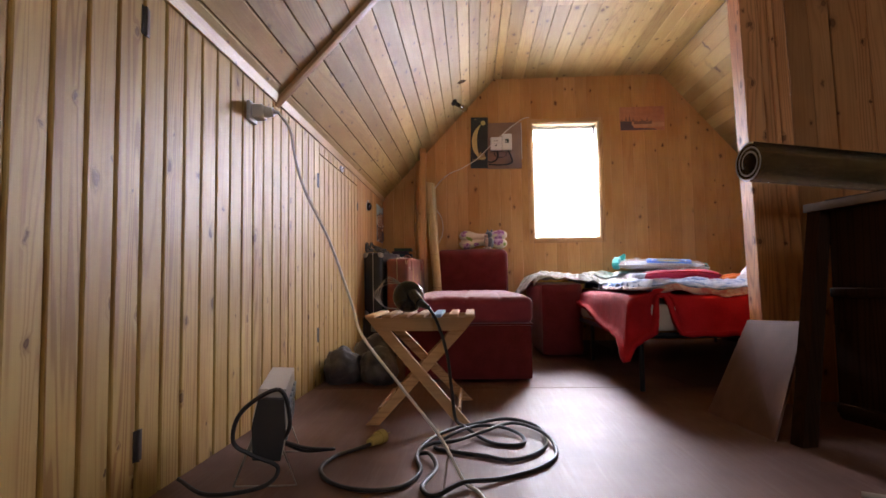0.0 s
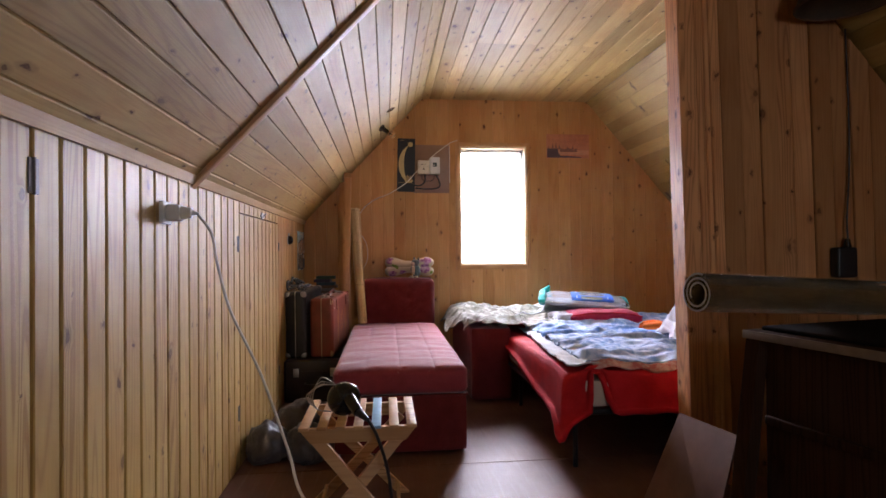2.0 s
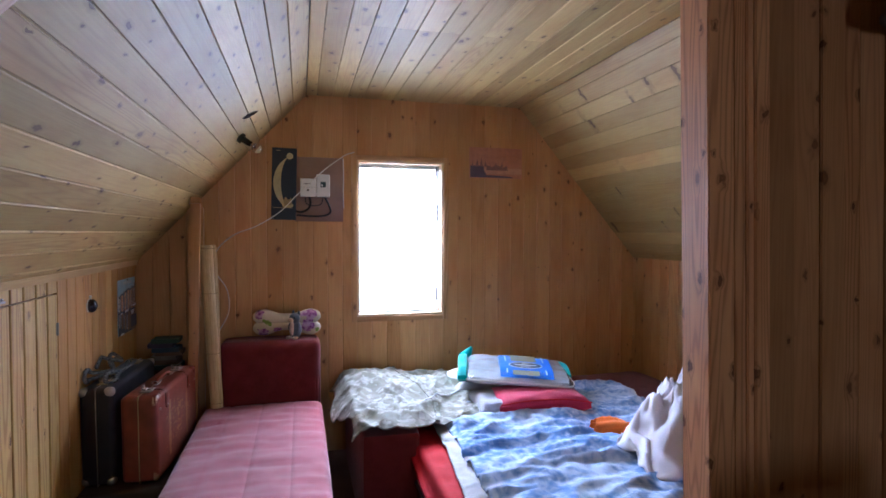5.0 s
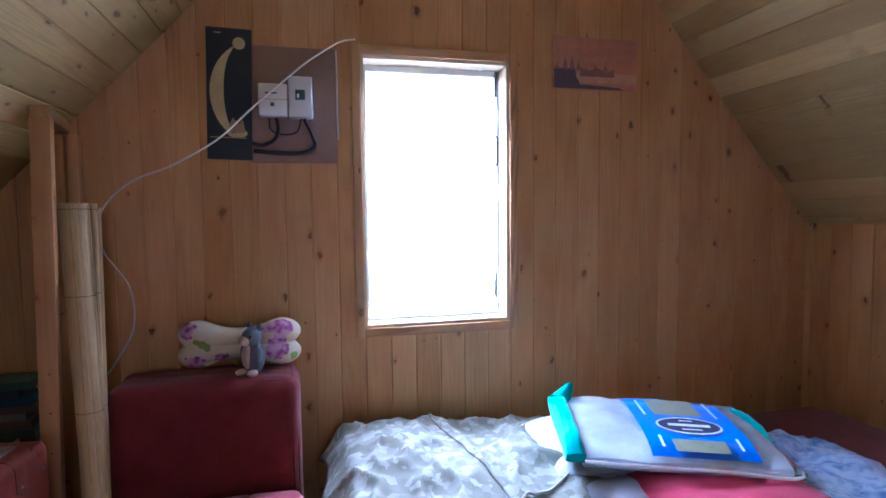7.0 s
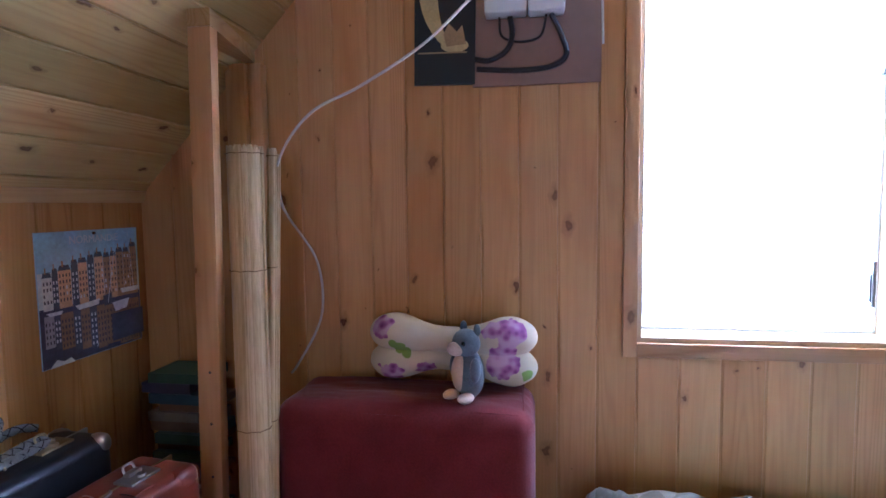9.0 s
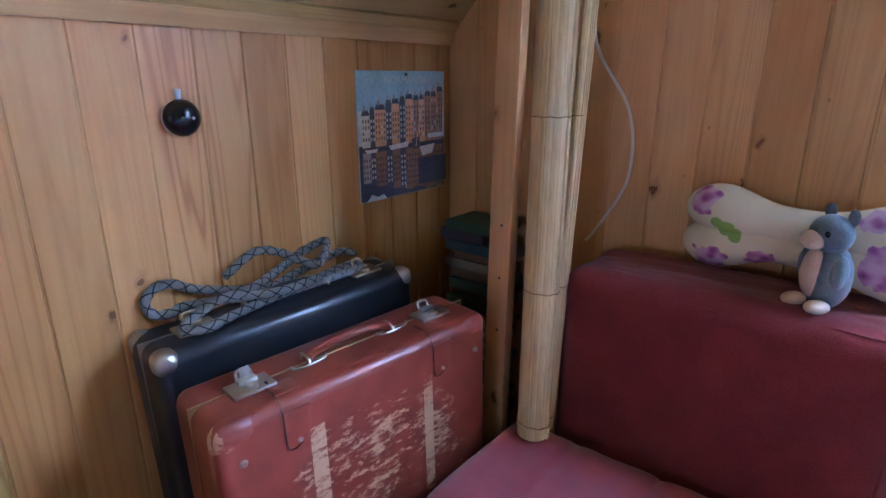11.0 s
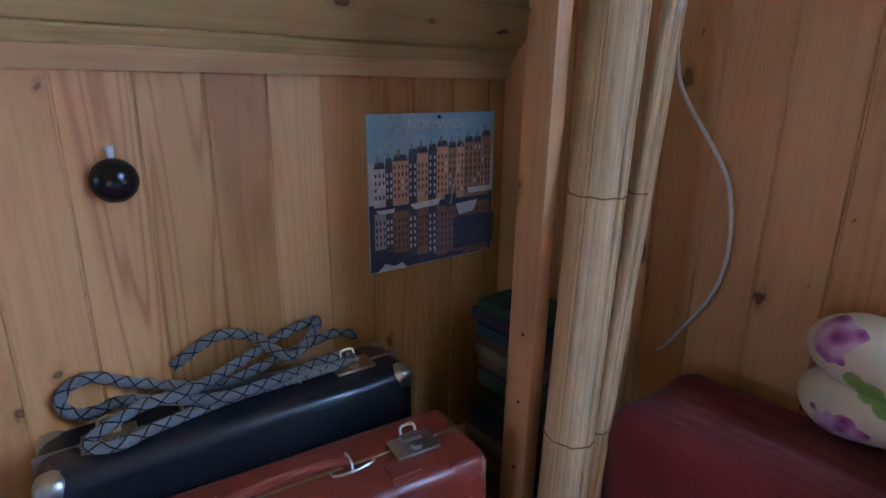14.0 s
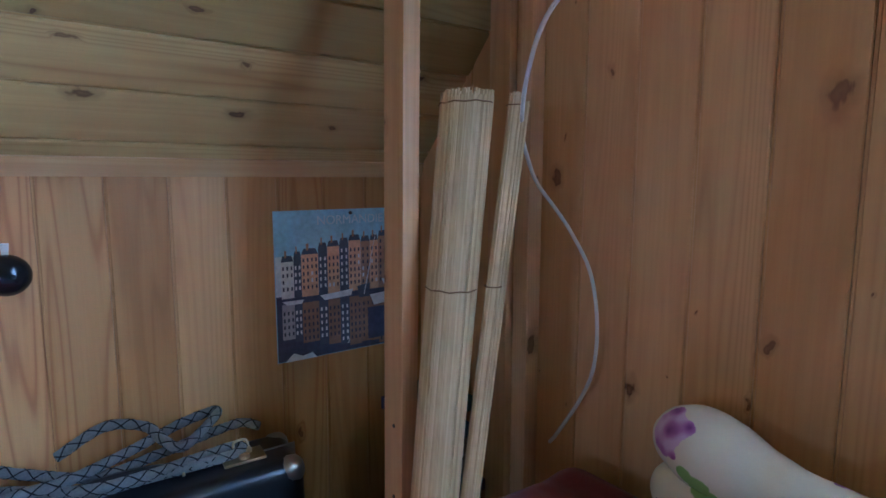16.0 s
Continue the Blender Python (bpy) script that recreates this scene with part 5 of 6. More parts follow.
# meter board
M_BOARD = plain("grey_brown_hardboard", (0.27, 0.17, 0.12), 0.6, noise_scale=9)
M_WHITEPLASTIC = plain("white_plastic", (0.72, 0.72, 0.70), 0.35, vary=0.06, bump=0.02)
M_BLACKRUBBER = plain("black_rubber", (0.012, 0.012, 0.014), 0.42, vary=0.3, bump=0.05)
mb = thing("meter_board", "hardboard panel with white fuse boxes and cables", "fuse box", Matrix.Translation((0, YW, 0)))
part("backboard", box(0.478, 0.782, -0.008, -0.001, 1.495, 1.905, 0.001), M_BOARD, mb)
for a, b, c, d in ((0.512, 0.609, 1.651, 1.764), (0.612, 0.696, 1.650, 1.792)):
    fuse = part("fuse_box", box(a, b, -0.062, -0.008, c, d, 0.006, 3), M_WHITEPLASTIC, mb)
part("meter_window", box(0.637, 0.670, -0.064, -0.060, 1.71, 1.745, 0.001), plain("dark_glass", (0.05, 0.08, 0.08), 0.15), fuse)
part("switch", box(0.642, 0.650, -0.068, -0.063, 1.715, 1.730, 0.001), M_WHITEPLASTIC, fuse)
part("label_bar", box(0.535, 0.575, -0.0635, -0.0615, 1.728, 1.733), M_IRON, fuse)
part("switch", box(0.553, 0.566, -0.068, -0.060, 1.685, 1.697, 0.002), M_IRON, fuse)
part("cover_line", box(0.513, 0.608, -0.0628, -0.0612, 1.708, 1.710), plain("grey_seam", (0.3, 0.3, 0.3), 0.6), fuse)
part("cable", tube([(0.665, -0.03, 1.65), (0.69, -0.025, 1.60), (0.70, -0.02, 1.555), (0.66, -0.018, 1.532), (0.58, -0.018, 1.528), (0.49, -0.018, 1.535)], 0.0065), M_BLACKRUBBER, mb)
part("cable", tube([(0.57, -0.03, 1.65), (0.575, -0.022, 1.61), (0.56, -0.018, 1.575), (0.52, -0.016, 1.555), (0.485, -0.016, 1.56)], 0.0065), M_BLACKRUBBER, mb)
part("cable", tube([(0.545, -0.03, 1.65), (0.55, -0.02, 1.61), (0.59, -0.016, 1.595), (0.64, -0.016, 1.605), (0.655, -0.03, 1.65)], 0.0028), M_BLACKRUBBER, mb)
part("cable", tube([(0.782, -0.012, 1.90), (0.784, -0.012, 1.80), (0.783, -0.012, 1.68), (0.785, -0.012, 1.58)], 0.0028), M_WHITEPLASTIC, mb)

M_WHITECABLE = plain("aged_white_cable", (0.66, 0.63, 0.57), 0.5, vary=0.1)
wp = [(0.852, 5.513, 1.945), (0.80, 5.47, 1.922), (0.743, 5.445, 1.882), (0.655, 5.425, 1.812), (0.503, 5.37, 1.663), (0.399, 5.32, 1.551), (0.267, 5.29, 1.463), (0.157, 5.305, 1.420), (0.075, 5.35, 1.365), (0.022, 5.392, 1.300), (0.018, 5.41, 1.255), (0.010, 5.44, 1.218), (0.012, 5.48, 1.178), (0.034, 5.496, 1.138), (0.068, 5.50, 1.082), (0.084, 5.50, 1.012), (0.082, 5.50, 0.938), (0.060, 5.50, 0.878), (0.010, 5.50, 0.796), (-0.01, 5.505, 0.772)]
tagged(part("white_cable", tube(wp, 0.0031, 8, 8), M_WHITECABLE, smooth=180), "thin white electric cable hanging across the gable", "cable")

# black round socket
sk = thing("wall_socket", "round black wall socket on the pine boards", "socket", Matrix.Translation((XL, 4.771, 1.08)) @ pose(0, 0, 0, 0, 90, 0))
M_BAKELITE = plain("black_bakelite", (0.008, 0.008, 0.009), 0.22, vary=0.3, bump=0.02)
b_ = cyl(0.0305, 0.0305, 0.008, 32, Matrix.Translation((0, 0, 0.004)))
part("base", b_, M_WHITEPLASTIC, sk)
b_ = bmesh.new()
bmesh.ops.create_uvsphere(b_, u_segments=28, v_segments=14, radius=0.0318)
b_.transform(Matrix.Translation((0, 0, 0.012)) @ Matrix.Diagonal((1, 1, 0.75, 1)))
cap_ = part("cap", b_, M_BAKELITE, sk)
for y_ in (-0.009, 0.009):
    part("contact_hole", cyl(0.003, 0.003, 0.002, 10, Matrix.Translation((0, y_, 0.0345))), M_IRON, cap_)
part("cable_collar", cyl(0.006, 0.004, 0.02, 12, Matrix.Translation((-0.038, 0, 0.008)) @ pose(0, 0, 0, 0, 90, 0)), M_WHITEPLASTIC, sk)

# lamp holder with bare bulb under the slope
lh = thing("bare_bulb", "black lamp holder with clear bulb on the slope", "lamp")
p0 = Vector((0.205, 4.98, roof(0.205) - 0.001))
dn = Vector((0.83, -0.05, -0.55)).normalized()
part("rose", join(rod(p0, p0 + dn * 0.018, 0.028, 20), rod(p0 + Vector((-0.02, 0.01, -0.012)), p0 + Vector((0.0, 0.05, 0.0)), 0.006)), M_BAKELITE, lh)
part("holder", rod(p0 + dn * 0.015, p0 + dn * 0.070, 0.018, 20, 0.015), M_BAKELITE, lh)
gb = bmesh.new()
bmesh.ops.create_uvsphere(gb, u_segments=20, v_segments=12, radius=0.026)
gb.transform(Matrix.Translation(p0 + dn * 0.105))
part("bulb", join(gb, rod(p0 + dn * 0.068, p0 + dn * 0.095, 0.013, 16, 0.02)), M_GLASS, lh, "clear glass bulb, unlit")
# slit in the slope: a thin black plate gives its dark inside
up_slope = Vector((CX0 - XL, 0, FLAT - KNEE)).normalized()
along_slit = (up_slope * 0.55 + Vector((0, 0.835, 0))).normalized()
off_slope = Vector((up_slope.z, 0, -up_slope.x))
slit_at = Matrix((along_slit, off_slope.cross(along_slit), off_slope)).transposed().to_4x4()
slit_at.translation = slope_place(1.05, 4.75, 0.0)
tagged(part("burn_mark", prism([(-0.075, -0.006), (-0.015, -0.018), (0.045, -0.011), (0.075, 0.004), (0.015, 0.016), (-0.04, 0.012)], -0.001, 0.006, "z"), M_BAKELITE, at=slit_at), "dark slit in a ceiling board, laid on as a black plate", "hole")

# ---- white extension lead with adapter ----
ad = thing("plug_adapter", "white plug adapter in a wall socket on the knee wall", "adapter")
part("socket_plate", box(XL, XL + 0.014, 2.545, 2.615, 1.075, 1.145, 0.004), M_WHITEPLASTIC, ad)
part("body", box(XL + 0.014, XL + 0.055, 2.555, 2.605, 1.085, 1.135, 0.008, 3), M_WHITEPLASTIC, ad)
part("plug", join(cyl(0.020, 0.016, 0.03, 20, Matrix.Translation((XL + 0.070, 2.58, 1.11)) @ pose(0, 0, 0, 0, 90, 0)), rod((XL + 0.085, 2.58, 1.11), (XL + 0.105, 2.585, 1.107), 0.008, 12, 0.004)), M_WHITEPLASTIC, ad)
ep = [(XL + 0.10, 2.585, 1.108), (-0.30, 2.575, 1.045), (-0.275, 2.545, 0.955), (-0.224, 2.498, 0.814), (-0.121, 2.426, 0.636), (-0.035, 2.355, 0.442), (0.012, 2.284, 0.348), (0.131, 2.212, 0.218), (0.239, 2.141, 0.104), (0.30, 2.075, 0.016), (0.335, 2.03, 0.006), (0.36, 1.94, 0.006)]
tagged(part("extension_cable", tube(ep, 0.0042, 8, 8), M_WHITECABLE, smooth=180), "dusty white cable running from the socket to the floor", "cable")

# ---- near floor: heater, black lead, lamp head ----
ht = thing("fan_heater", "small cream electric heater on a wire stand", "heater", Matrix.Translation((-0.225, 2.2, 0)) @ pose(0, 0, 0, 0, 4, 15))
M_CREAM = plain("cream_enamel", (0.55, 0.52, 0.47), 0.4, vary=0.1, noise_scale=14)
heater_case = part("casing", prism([(-0.036, 0.09), (0.036, 0.085), (0.042, 0.16), (0.034, 0.245), (-0.030, 0.245), (-0.040, 0.17)], -0.17, 0.2, "y"), M_CREAM, ht)
part("end_cap", prism([(-0.030, 0.082), (0.034, 0.08), (0.041, 0.15), (0.032, 0.225), (-0.028, 0.225), (-0.038, 0.16)], -0.196, -0.171, "y"), plain("black_plastic", (0.01, 0.01, 0.011), 0.5), ht)
M_GRILLE = plain("blue_grey_grille", (0.20, 0.26, 0.30), 0.4, 0.4)
for i in range(4):
    for j in range(2):
        part("grille_slot", box(0.0385, 0.0445, -0.14 + i * 0.082, -0.075 + i * 0.082, 0.115 + j * 0.055, 0.155 + j * 0.055, 0.001), M_GRILLE, heater_case)
M_WIRE = plain("steel_wire", (0.35, 0.33, 0.30), 0.4, 0.9)
for y_ in (-0.13, 0.16):
    part("stand", tube([(-0.03, y_, 0.15), (-0.075, y_ - 0.01, 0.004), (0.075, y_ - 0.01, 0.004), (0.03, y_, 0.10)], 0.0032, 8, 0), M_WIRE, ht)
part("cord", tube([(0.03, -0.185, 0.12), (0.05, -0.20, 0.17), (0.02, -0.205, 0.25), (-0.06, -0.21, 0.20), (-0.075, -0.21, 0.13), (-0.03, -0.215, 0.10), (0.03, -0.21, 0.07), (0.0, -0.22, 0.03), (-0.12, -0.215, 0.012), (-0.21, -0.1, 0.01)], 0.0052), M_BLACKRUBBER, ht)
part("cord", tube([(0.035, -0.10, 0.10), (0.09, -0.10, 0.085), (0.15, -0.06, 0.07), (0.16, -0.02, 0.06), (0.09, -0.04, 0.06), (0.035, -0.06, 0.085)], 0.0045), M_BLACKRUBBER, ht)

ZC = 0.0062
coil = [(0.165, 2.735, 0.415), (0.20, 2.70, 0.36), (0.235, 2.68, 0.25), (0.252, 2.66, 0.12), (0.265, 2.64, 0.03), (0.30, 2.57, ZC + 0.012), (0.379, 2.437, ZC), (0.47, 2.413, ZC), (0.478, 2.50, ZC + 0.004), (0.42, 2.58, ZC + 0.01), (0.34, 2.59, ZC + 0.012), (0.26, 2.49, ZC + 0.012), (0.21, 2.39, ZC), (0.26, 2.345, ZC), (0.36, 2.30, ZC), (0.43, 2.265, ZC), (0.51, 2.33, ZC), (0.55, 2.45, ZC), (0.535, 2.60, ZC + 0.01), (0.44, 2.685, ZC + 0.012), (0.33, 2.62, ZC + 0.012), (0.25, 2.55, ZC + 0.01), (0.19, 2.43, ZC + 0.01), (0.165, 2.33, ZC), (0.20, 2.29, ZC + 0.01), (0.225, 2.20, ZC), (0.20, 2.06, ZC), (0.235, 2.0, ZC), (0.30, 2.06, ZC + 0.01), (0.40, 2.12, ZC), (0.51, 2.21, ZC), (0.565, 2.34, ZC), (0.55, 2.50, ZC + 0.012), (0.46, 2.62, ZC + 0.014), (0.36, 2.52, ZC + 0.012), (0.27, 2.41, ZC + 0.012), (0.20, 2.38, ZC + 0.012), (0.165, 2.30, ZC + 0.006), (0.185, 2.17, ZC), (0.15, 2.06, ZC), (0.06, 2.035, ZC), (-0.03, 2.085, ZC), (-0.085, 2.19, ZC), (-0.07, 2.30, ZC), (-0.02, 2.37, ZC), (0.015, 2.40, ZC + 0.006)]
lead = thing("extension_lead", "black extension lead coiled on the floor with yellow plug", "cable")
part("lead", tube(coil, 0.0058, 8, 8), M_BLACKRUBBER, lead)
M_YELLOW = plain("dirty_yellow_plastic", (0.50, 0.40, 0.12), 0.5)
yp = rod((0.01, 2.397, 0.016), (0.03, 2.435, 0.02), 0.012, 16, 0.02)
yellow_plug = part("plug", join(yp, rod((0.03, 2.435, 0.02), (0.042, 2.455, 0.022), 0.0215, 20)), M_YELLOW, lead, "dirty yellow plug")
for s_ in (-0.007, 0.007):
    part("pin", rod((0.042 + s_, 2.455, 0.024), (0.054 + s_, 2.475, 0.026), 0.0025), M_BRASS, yellow_plug)

wl = thing("work_lamp", "black round lamp head with wire guard on the stool", "lamp")
sp = bmesh.new()
bmesh.ops.create_uvsphere(sp, u_segments=28, v_segments=16, radius=0.062)
sp.transform(Matrix.Translation((0.078, 2.87, 0.448)) @ Matrix.Diagonal((1, 0.8, 1, 1)))
part("head", sp, M_BAKELITE, wl)
part("collar", rod((0.10, 2.83, 0.455), (0.135, 2.765, 0.425), 0.024, 16, 0.018), M_BAKELITE, wl)
part("plug", rod((0.13, 2.775, 0.428), (0.168, 2.725, 0.41), 0.017, 12, 0.008), M_BLACKRUBBER, wl)
for k in range(4):
    a = 0.6 + k * 0.35
    part("guard_wire", tube([(0.05, 2.87, 0.50), (-0.005, 2.86 + 0.03 * math.sin(a * 4), 0.50 + 0.03 * math.cos(a)), (-0.035 - 0.008 * k, 2.87, 0.46), (-0.02, 2.88, 0.41), (0.03, 2.88, 0.40)], 0.0018, 6), M_WIRE, wl)


def lump(name, label, cat, centre, size, seed, mat):
    bm = bmesh.new()
    bmesh.ops.create_icosphere(bm, subdivisions=4, radius=1.0)
    for v in bm.verts:
        n = v.co.normalized()
        r = 1 + 0.22 * fbm(n.x * 1.6 + seed, n.y * 1.6, n.z * 1.6) + 0.10 * abs(fbm(n.x * 5, n.y * 5 + seed, n.z * 5))
        v.co = Vector((n.x * size[0] * r, n.y * size[1] * r, max(-size[2] * 0.8, n.z * size[2] * r)))
    bm.transform(Matrix.Translation((centre[0], centre[1], size[2] * 0.8 + 0.0)))
    return tagged(part(name, bm, mat, smooth=180), label, cat)


M_BAG = plain("crumpled_grey_plastic", (0.075, 0.07, 0.075), 0.35, noise_scale=25, vary=0.5, bump=0.6, dist=0.01)
lump("plastic_bag", "crumpled grey plastic bag against the knee wall", "bag", (-0.335, 3.53, 0), (0.095, 0.10, 0.095), 1.0, M_BAG)
lump("plastic_bag", "crumpled grey plastic bag beside the sofa", "bag", (-0.145, 3.49, 0), (0.088, 0.09, 0.10), 7.0, M_BAG)
lump("plastic_bag", "crumpled dark plastic bag behind the others", "bag", (-0.22, 3.76, 0), (0.12, 0.12, 0.12), 3.0, M_BAG)


def puffy_slab(x0, x1, y0, y1, z0, z1):
    bm = box(x0, x1, y0, y1, z0, z1, 0.005, 3)
    return bm


# ---- right side: plywood sheet, dark cupboard, foil roll ----
M_PLY = plain("grimy_plywood", (0.14, 0.075, 0.055), 0.75, noise_scale=12, vary=0.3, spec=0.15)
bm = bmesh.new()
quad = [Vector(q) for q in ((1.207, 2.861, 0.001), (1.245, 2.470, 0.001), (1.405, 2.560, 0.358), (1.383, 2.890, 0.342))]
nrm = (quad[1] - quad[0]).cross(quad[3] - quad[0]).normalized() * 0.008
fa = [bm.verts.new(q) for q in quad]
fb = [bm.verts.new(q - nrm) for q in quad]
for i in range(4):
    bm.faces.new((fa[i], fa[(i + 1) % 4], fb[(i + 1) % 4], fb[i]))
bm.faces.new(fa[::-1])
bm.faces.new(fb)
ply = part("plywood_sheet", bm, M_PLY, smooth=None)
tagged(ply, "grimy plywood offcut leaning against the partition", "plywood")

cab = thing("cupboard", "dark stained old wooden cupboard with splayed legs", "cupboard")
cab.matrix_basis = CAB_TURN = Matrix.Translation((1.375, 2.45, 0)) @ pose(0, 0, 0, 0, 0, 11) @ Matrix.Translation((-1.375, -2.45, 0))
CYA, CYB, CXA, CXB, CT = 1.55, 2.47, 1.395, 2.25, 0.725
part("top", box(CXA - 0.02, CXB, CYA - 0.03, CYB, CT - 0.022, CT, 0.005), M_DARKWOOD, cab)
part("edge_strip", box(CXA - 0.0245, CXA - 0.0205, CYA - 0.03, CYB, CT - 0.024, CT + 0.001, 0.001), plain("pale_worn_edge", (0.17, 0.13, 0.10), 0.8, spec=0.1), cab)
part("edge_strip", box(CXA - 0.02, CXB, CYB + 0.0005, CYB + 0.004, CT - 0.024, CT + 0.001, 0.001), plain("pale_worn_edge", (0.17, 0.13, 0.10), 0.8, spec=0.1), cab)
side_ = part("side_panel", box(CXA + 0.012, CXA + 0.03, CYA + 0.03, CYB - 0.06, 0.08, CT - 0.024, 0.003), M_DARKWOOD, cab)
part("moulding", box(CXA - 0.004, CXA + 0.012, CYA + 0.03, CYB - 0.06, 0.44, 0.468, 0.004), M_DARKWOOD, side_)
part("moulding", box(CXA - 0.002, CXA + 0.012, CYA + 0.03, CYB - 0.06, 0.10, 0.13, 0.004), M_DARKWOOD, side_)
part("front", box(CXA + 0.031, CXB - 0.02, CYA + 0.03, CYA + 0.05, 0.08, CT - 0.024, 0.002), M_DARKWOOD, cab)
part("back_panel", box(CXA + 0.031, CXB - 0.02, CYB - 0.05, CYB - 0.035, 0.08, CT - 0.024), M_DARKWOOD, cab)
for y_ in (CYA, CYB - 0.055):
    lg = prism([(CXA - 0.115, 0.0), (CXA - 0.065, 0.0), (CXA + 0.025, CT - 0.024), (CXA - 0.015, CT - 0.024)], y_, y_ + 0.05, "y")
    part("leg", lg, M_DARKWOOD, cab)
    part("leg", box(CXB - 0.07, CXB - 0.02, y_ + 0.051, y_ + 0.09, 0, 0.079, 0.002), M_DARKWOOD, cab)
part("knob", cyl(0.007, 0.009, 0.018, 12, Matrix.Translation((CXA - 0.004, CYB - 0.03, CT - 0.034))), M_NICKEL, cab)

tagged(part("folded_cloth", puffy_slab(CXA + 0.03, CXB - 0.1, CYA + 0.25, CYB - 0.02, CT + 0.001, CT + 0.014), plain("dark_felt", (0.012, 0.009, 0.008), 0.95, spec=0.03), smooth=60, at=CAB_TURN), "dark folded felt lying on the cupboard", "cloth")


def foil_material():
    m = Nodes("crinkled_foil")
    tex = m.node("TexCoord").outputs["Object"]
    v = m.node("TexVoronoi", {"Vector": tex}, Scale=260.0).outputs["Distance"]
    n = m.node("TexNoise", {"Vector": tex}, Scale=150.0, Detail=4.0).outputs[0]
    m.link(m.ramp(n, (0.3, (0.24, 0.20, 0.14)), (0.7, (0.55, 0.49, 0.38))), "Base Color")
    m.bsdf.inputs["Metallic"].default_value = 0.9
    m.bsdf.inputs["Roughness"].default_value = 0.16
    m.bump(m.math("ADD", v, n), 1.0, 0.012)
    return m.mat


fo = thing("foil_roll", "roll of foil-faced foam insulation lying on the cupboard", "roll", Matrix.Translation((1.175, 2.40, CT + 0.125)) @ pose(0, 0, 0, 0, 0, 12) @ pose(0, 0, 0, 0, 3.2, 0))
turns, steps, length = 2.4, 110, 0.82
sec = []
for i in range(steps + 1):
    a = i / steps * turns * 2 * math.pi
    r = 0.030 + 0.034 * i / steps
    sec.append((r * math.cos(a - 0.6), r * math.sin(a - 0.6)))
bm = bmesh.new()
rows_ = []
for xx in (0.0, 0.27, 0.55, length):
    rows_.append(([bm.verts.new((xx, u, v)) for u, v in sec], [bm.verts.new((xx, u * (1 - 0.0055 / math.hypot(u, v)), v * (1 - 0.0055 / math.hypot(u, v)))) for u, v in sec]))
for (o0, i0), (o1, i1) in zip(rows_, rows_[1:]):
    for k in range(steps):
        bm.faces.new((o0[k], o0[k + 1], o1[k + 1], o1[k]))
        bm.faces.new((i0[k], i1[k], i1[k + 1], i0[k + 1]))
M_FOAM = plain("grey_foam_edge", (0.42, 0.42, 0.45), 0.8)
ends_ = []
for o, i_ in (rows_[0], rows_[-1]):
    eb = bmesh.new()
    oo, ii = [eb.verts.new(q.co) for q in o], [eb.verts.new(q.co) for q in i_]
    for k in range(steps):
        eb.faces.new((oo[k], ii[k], ii[k + 1], oo[k + 1]))
    ends_.append(eb)
part("foil_sheet", bm, foil_material(), fo)
for eb in ends_:
    part("foam_edge", eb, M_FOAM, fo, "grey foam edge")
rp = [(1.20, 2.02, 0.008), (1.27, 1.98, 0.01), (1.36, 1.93, 0.03), (1.44, 1.95, 0.05), (1.50, 1.90, 0.012), (1.44, 1.84, 0.008), (1.33, 1.90, 0.012), (1.30, 1.98, 0.02), (1.38, 2.0, 0.02), (1.52, 1.98, 0.012)]
tagged(part("cord", tube(rp, 0.0065, 8, 8), plain("dirty_white_cord", (0.40, 0.36, 0.30), 0.9), smooth=180), "dirty pale cord lying in loops on the floor", "cord")

# hanging wicker shade on the partition
ws = thing("wicker_shade", "brown wicker lampshade hanging at the partition", "lampshade")
bm = bmesh.new()
n, ringz = 40, []
for j in range(13):
    f = j / 12
    r = 0.10 + 0.07 * f
    ringz.append([bm.verts.new((2.09 + r * (1 + 0.03 * (k % 2)) * math.cos(2 * math.pi * k / n), 2.86 + r * (1 + 0.03 * ((k + j) % 2)) * math.sin(2 * math.pi * k / n), 2.18 - 0.20 * f)) for k in range(n)])
for a, b in zip(ringz, ringz[1:]):
    for k in range(n):
        bm.faces.new((a[k], a[(k + 1) % n], b[(k + 1) % n], b[k]))
part("shade", bm, plain("brown_wicker", (0.07, 0.042, 0.022), 0.7, noise_scale=80, vary=0.4, bump=0.4), ws)
part("rim", tube([ringz_v for ringz_v in [(2.09 + 0.173 * math.cos(2 * math.pi * k / 24), 2.86 + 0.173 * math.sin(2 * math.pi * k / 24), 1.98) for k in range(25)]], 0.006, 6, 0), plain("wicker_rim", (0.10, 0.05, 0.025), 0.7), ws)
part("cord", rod((2.09, 2.86, 2.17), (2.09, 2.86, roof(2.09) - 0.001), 0.004), M_BLACKRUBBER, ws)

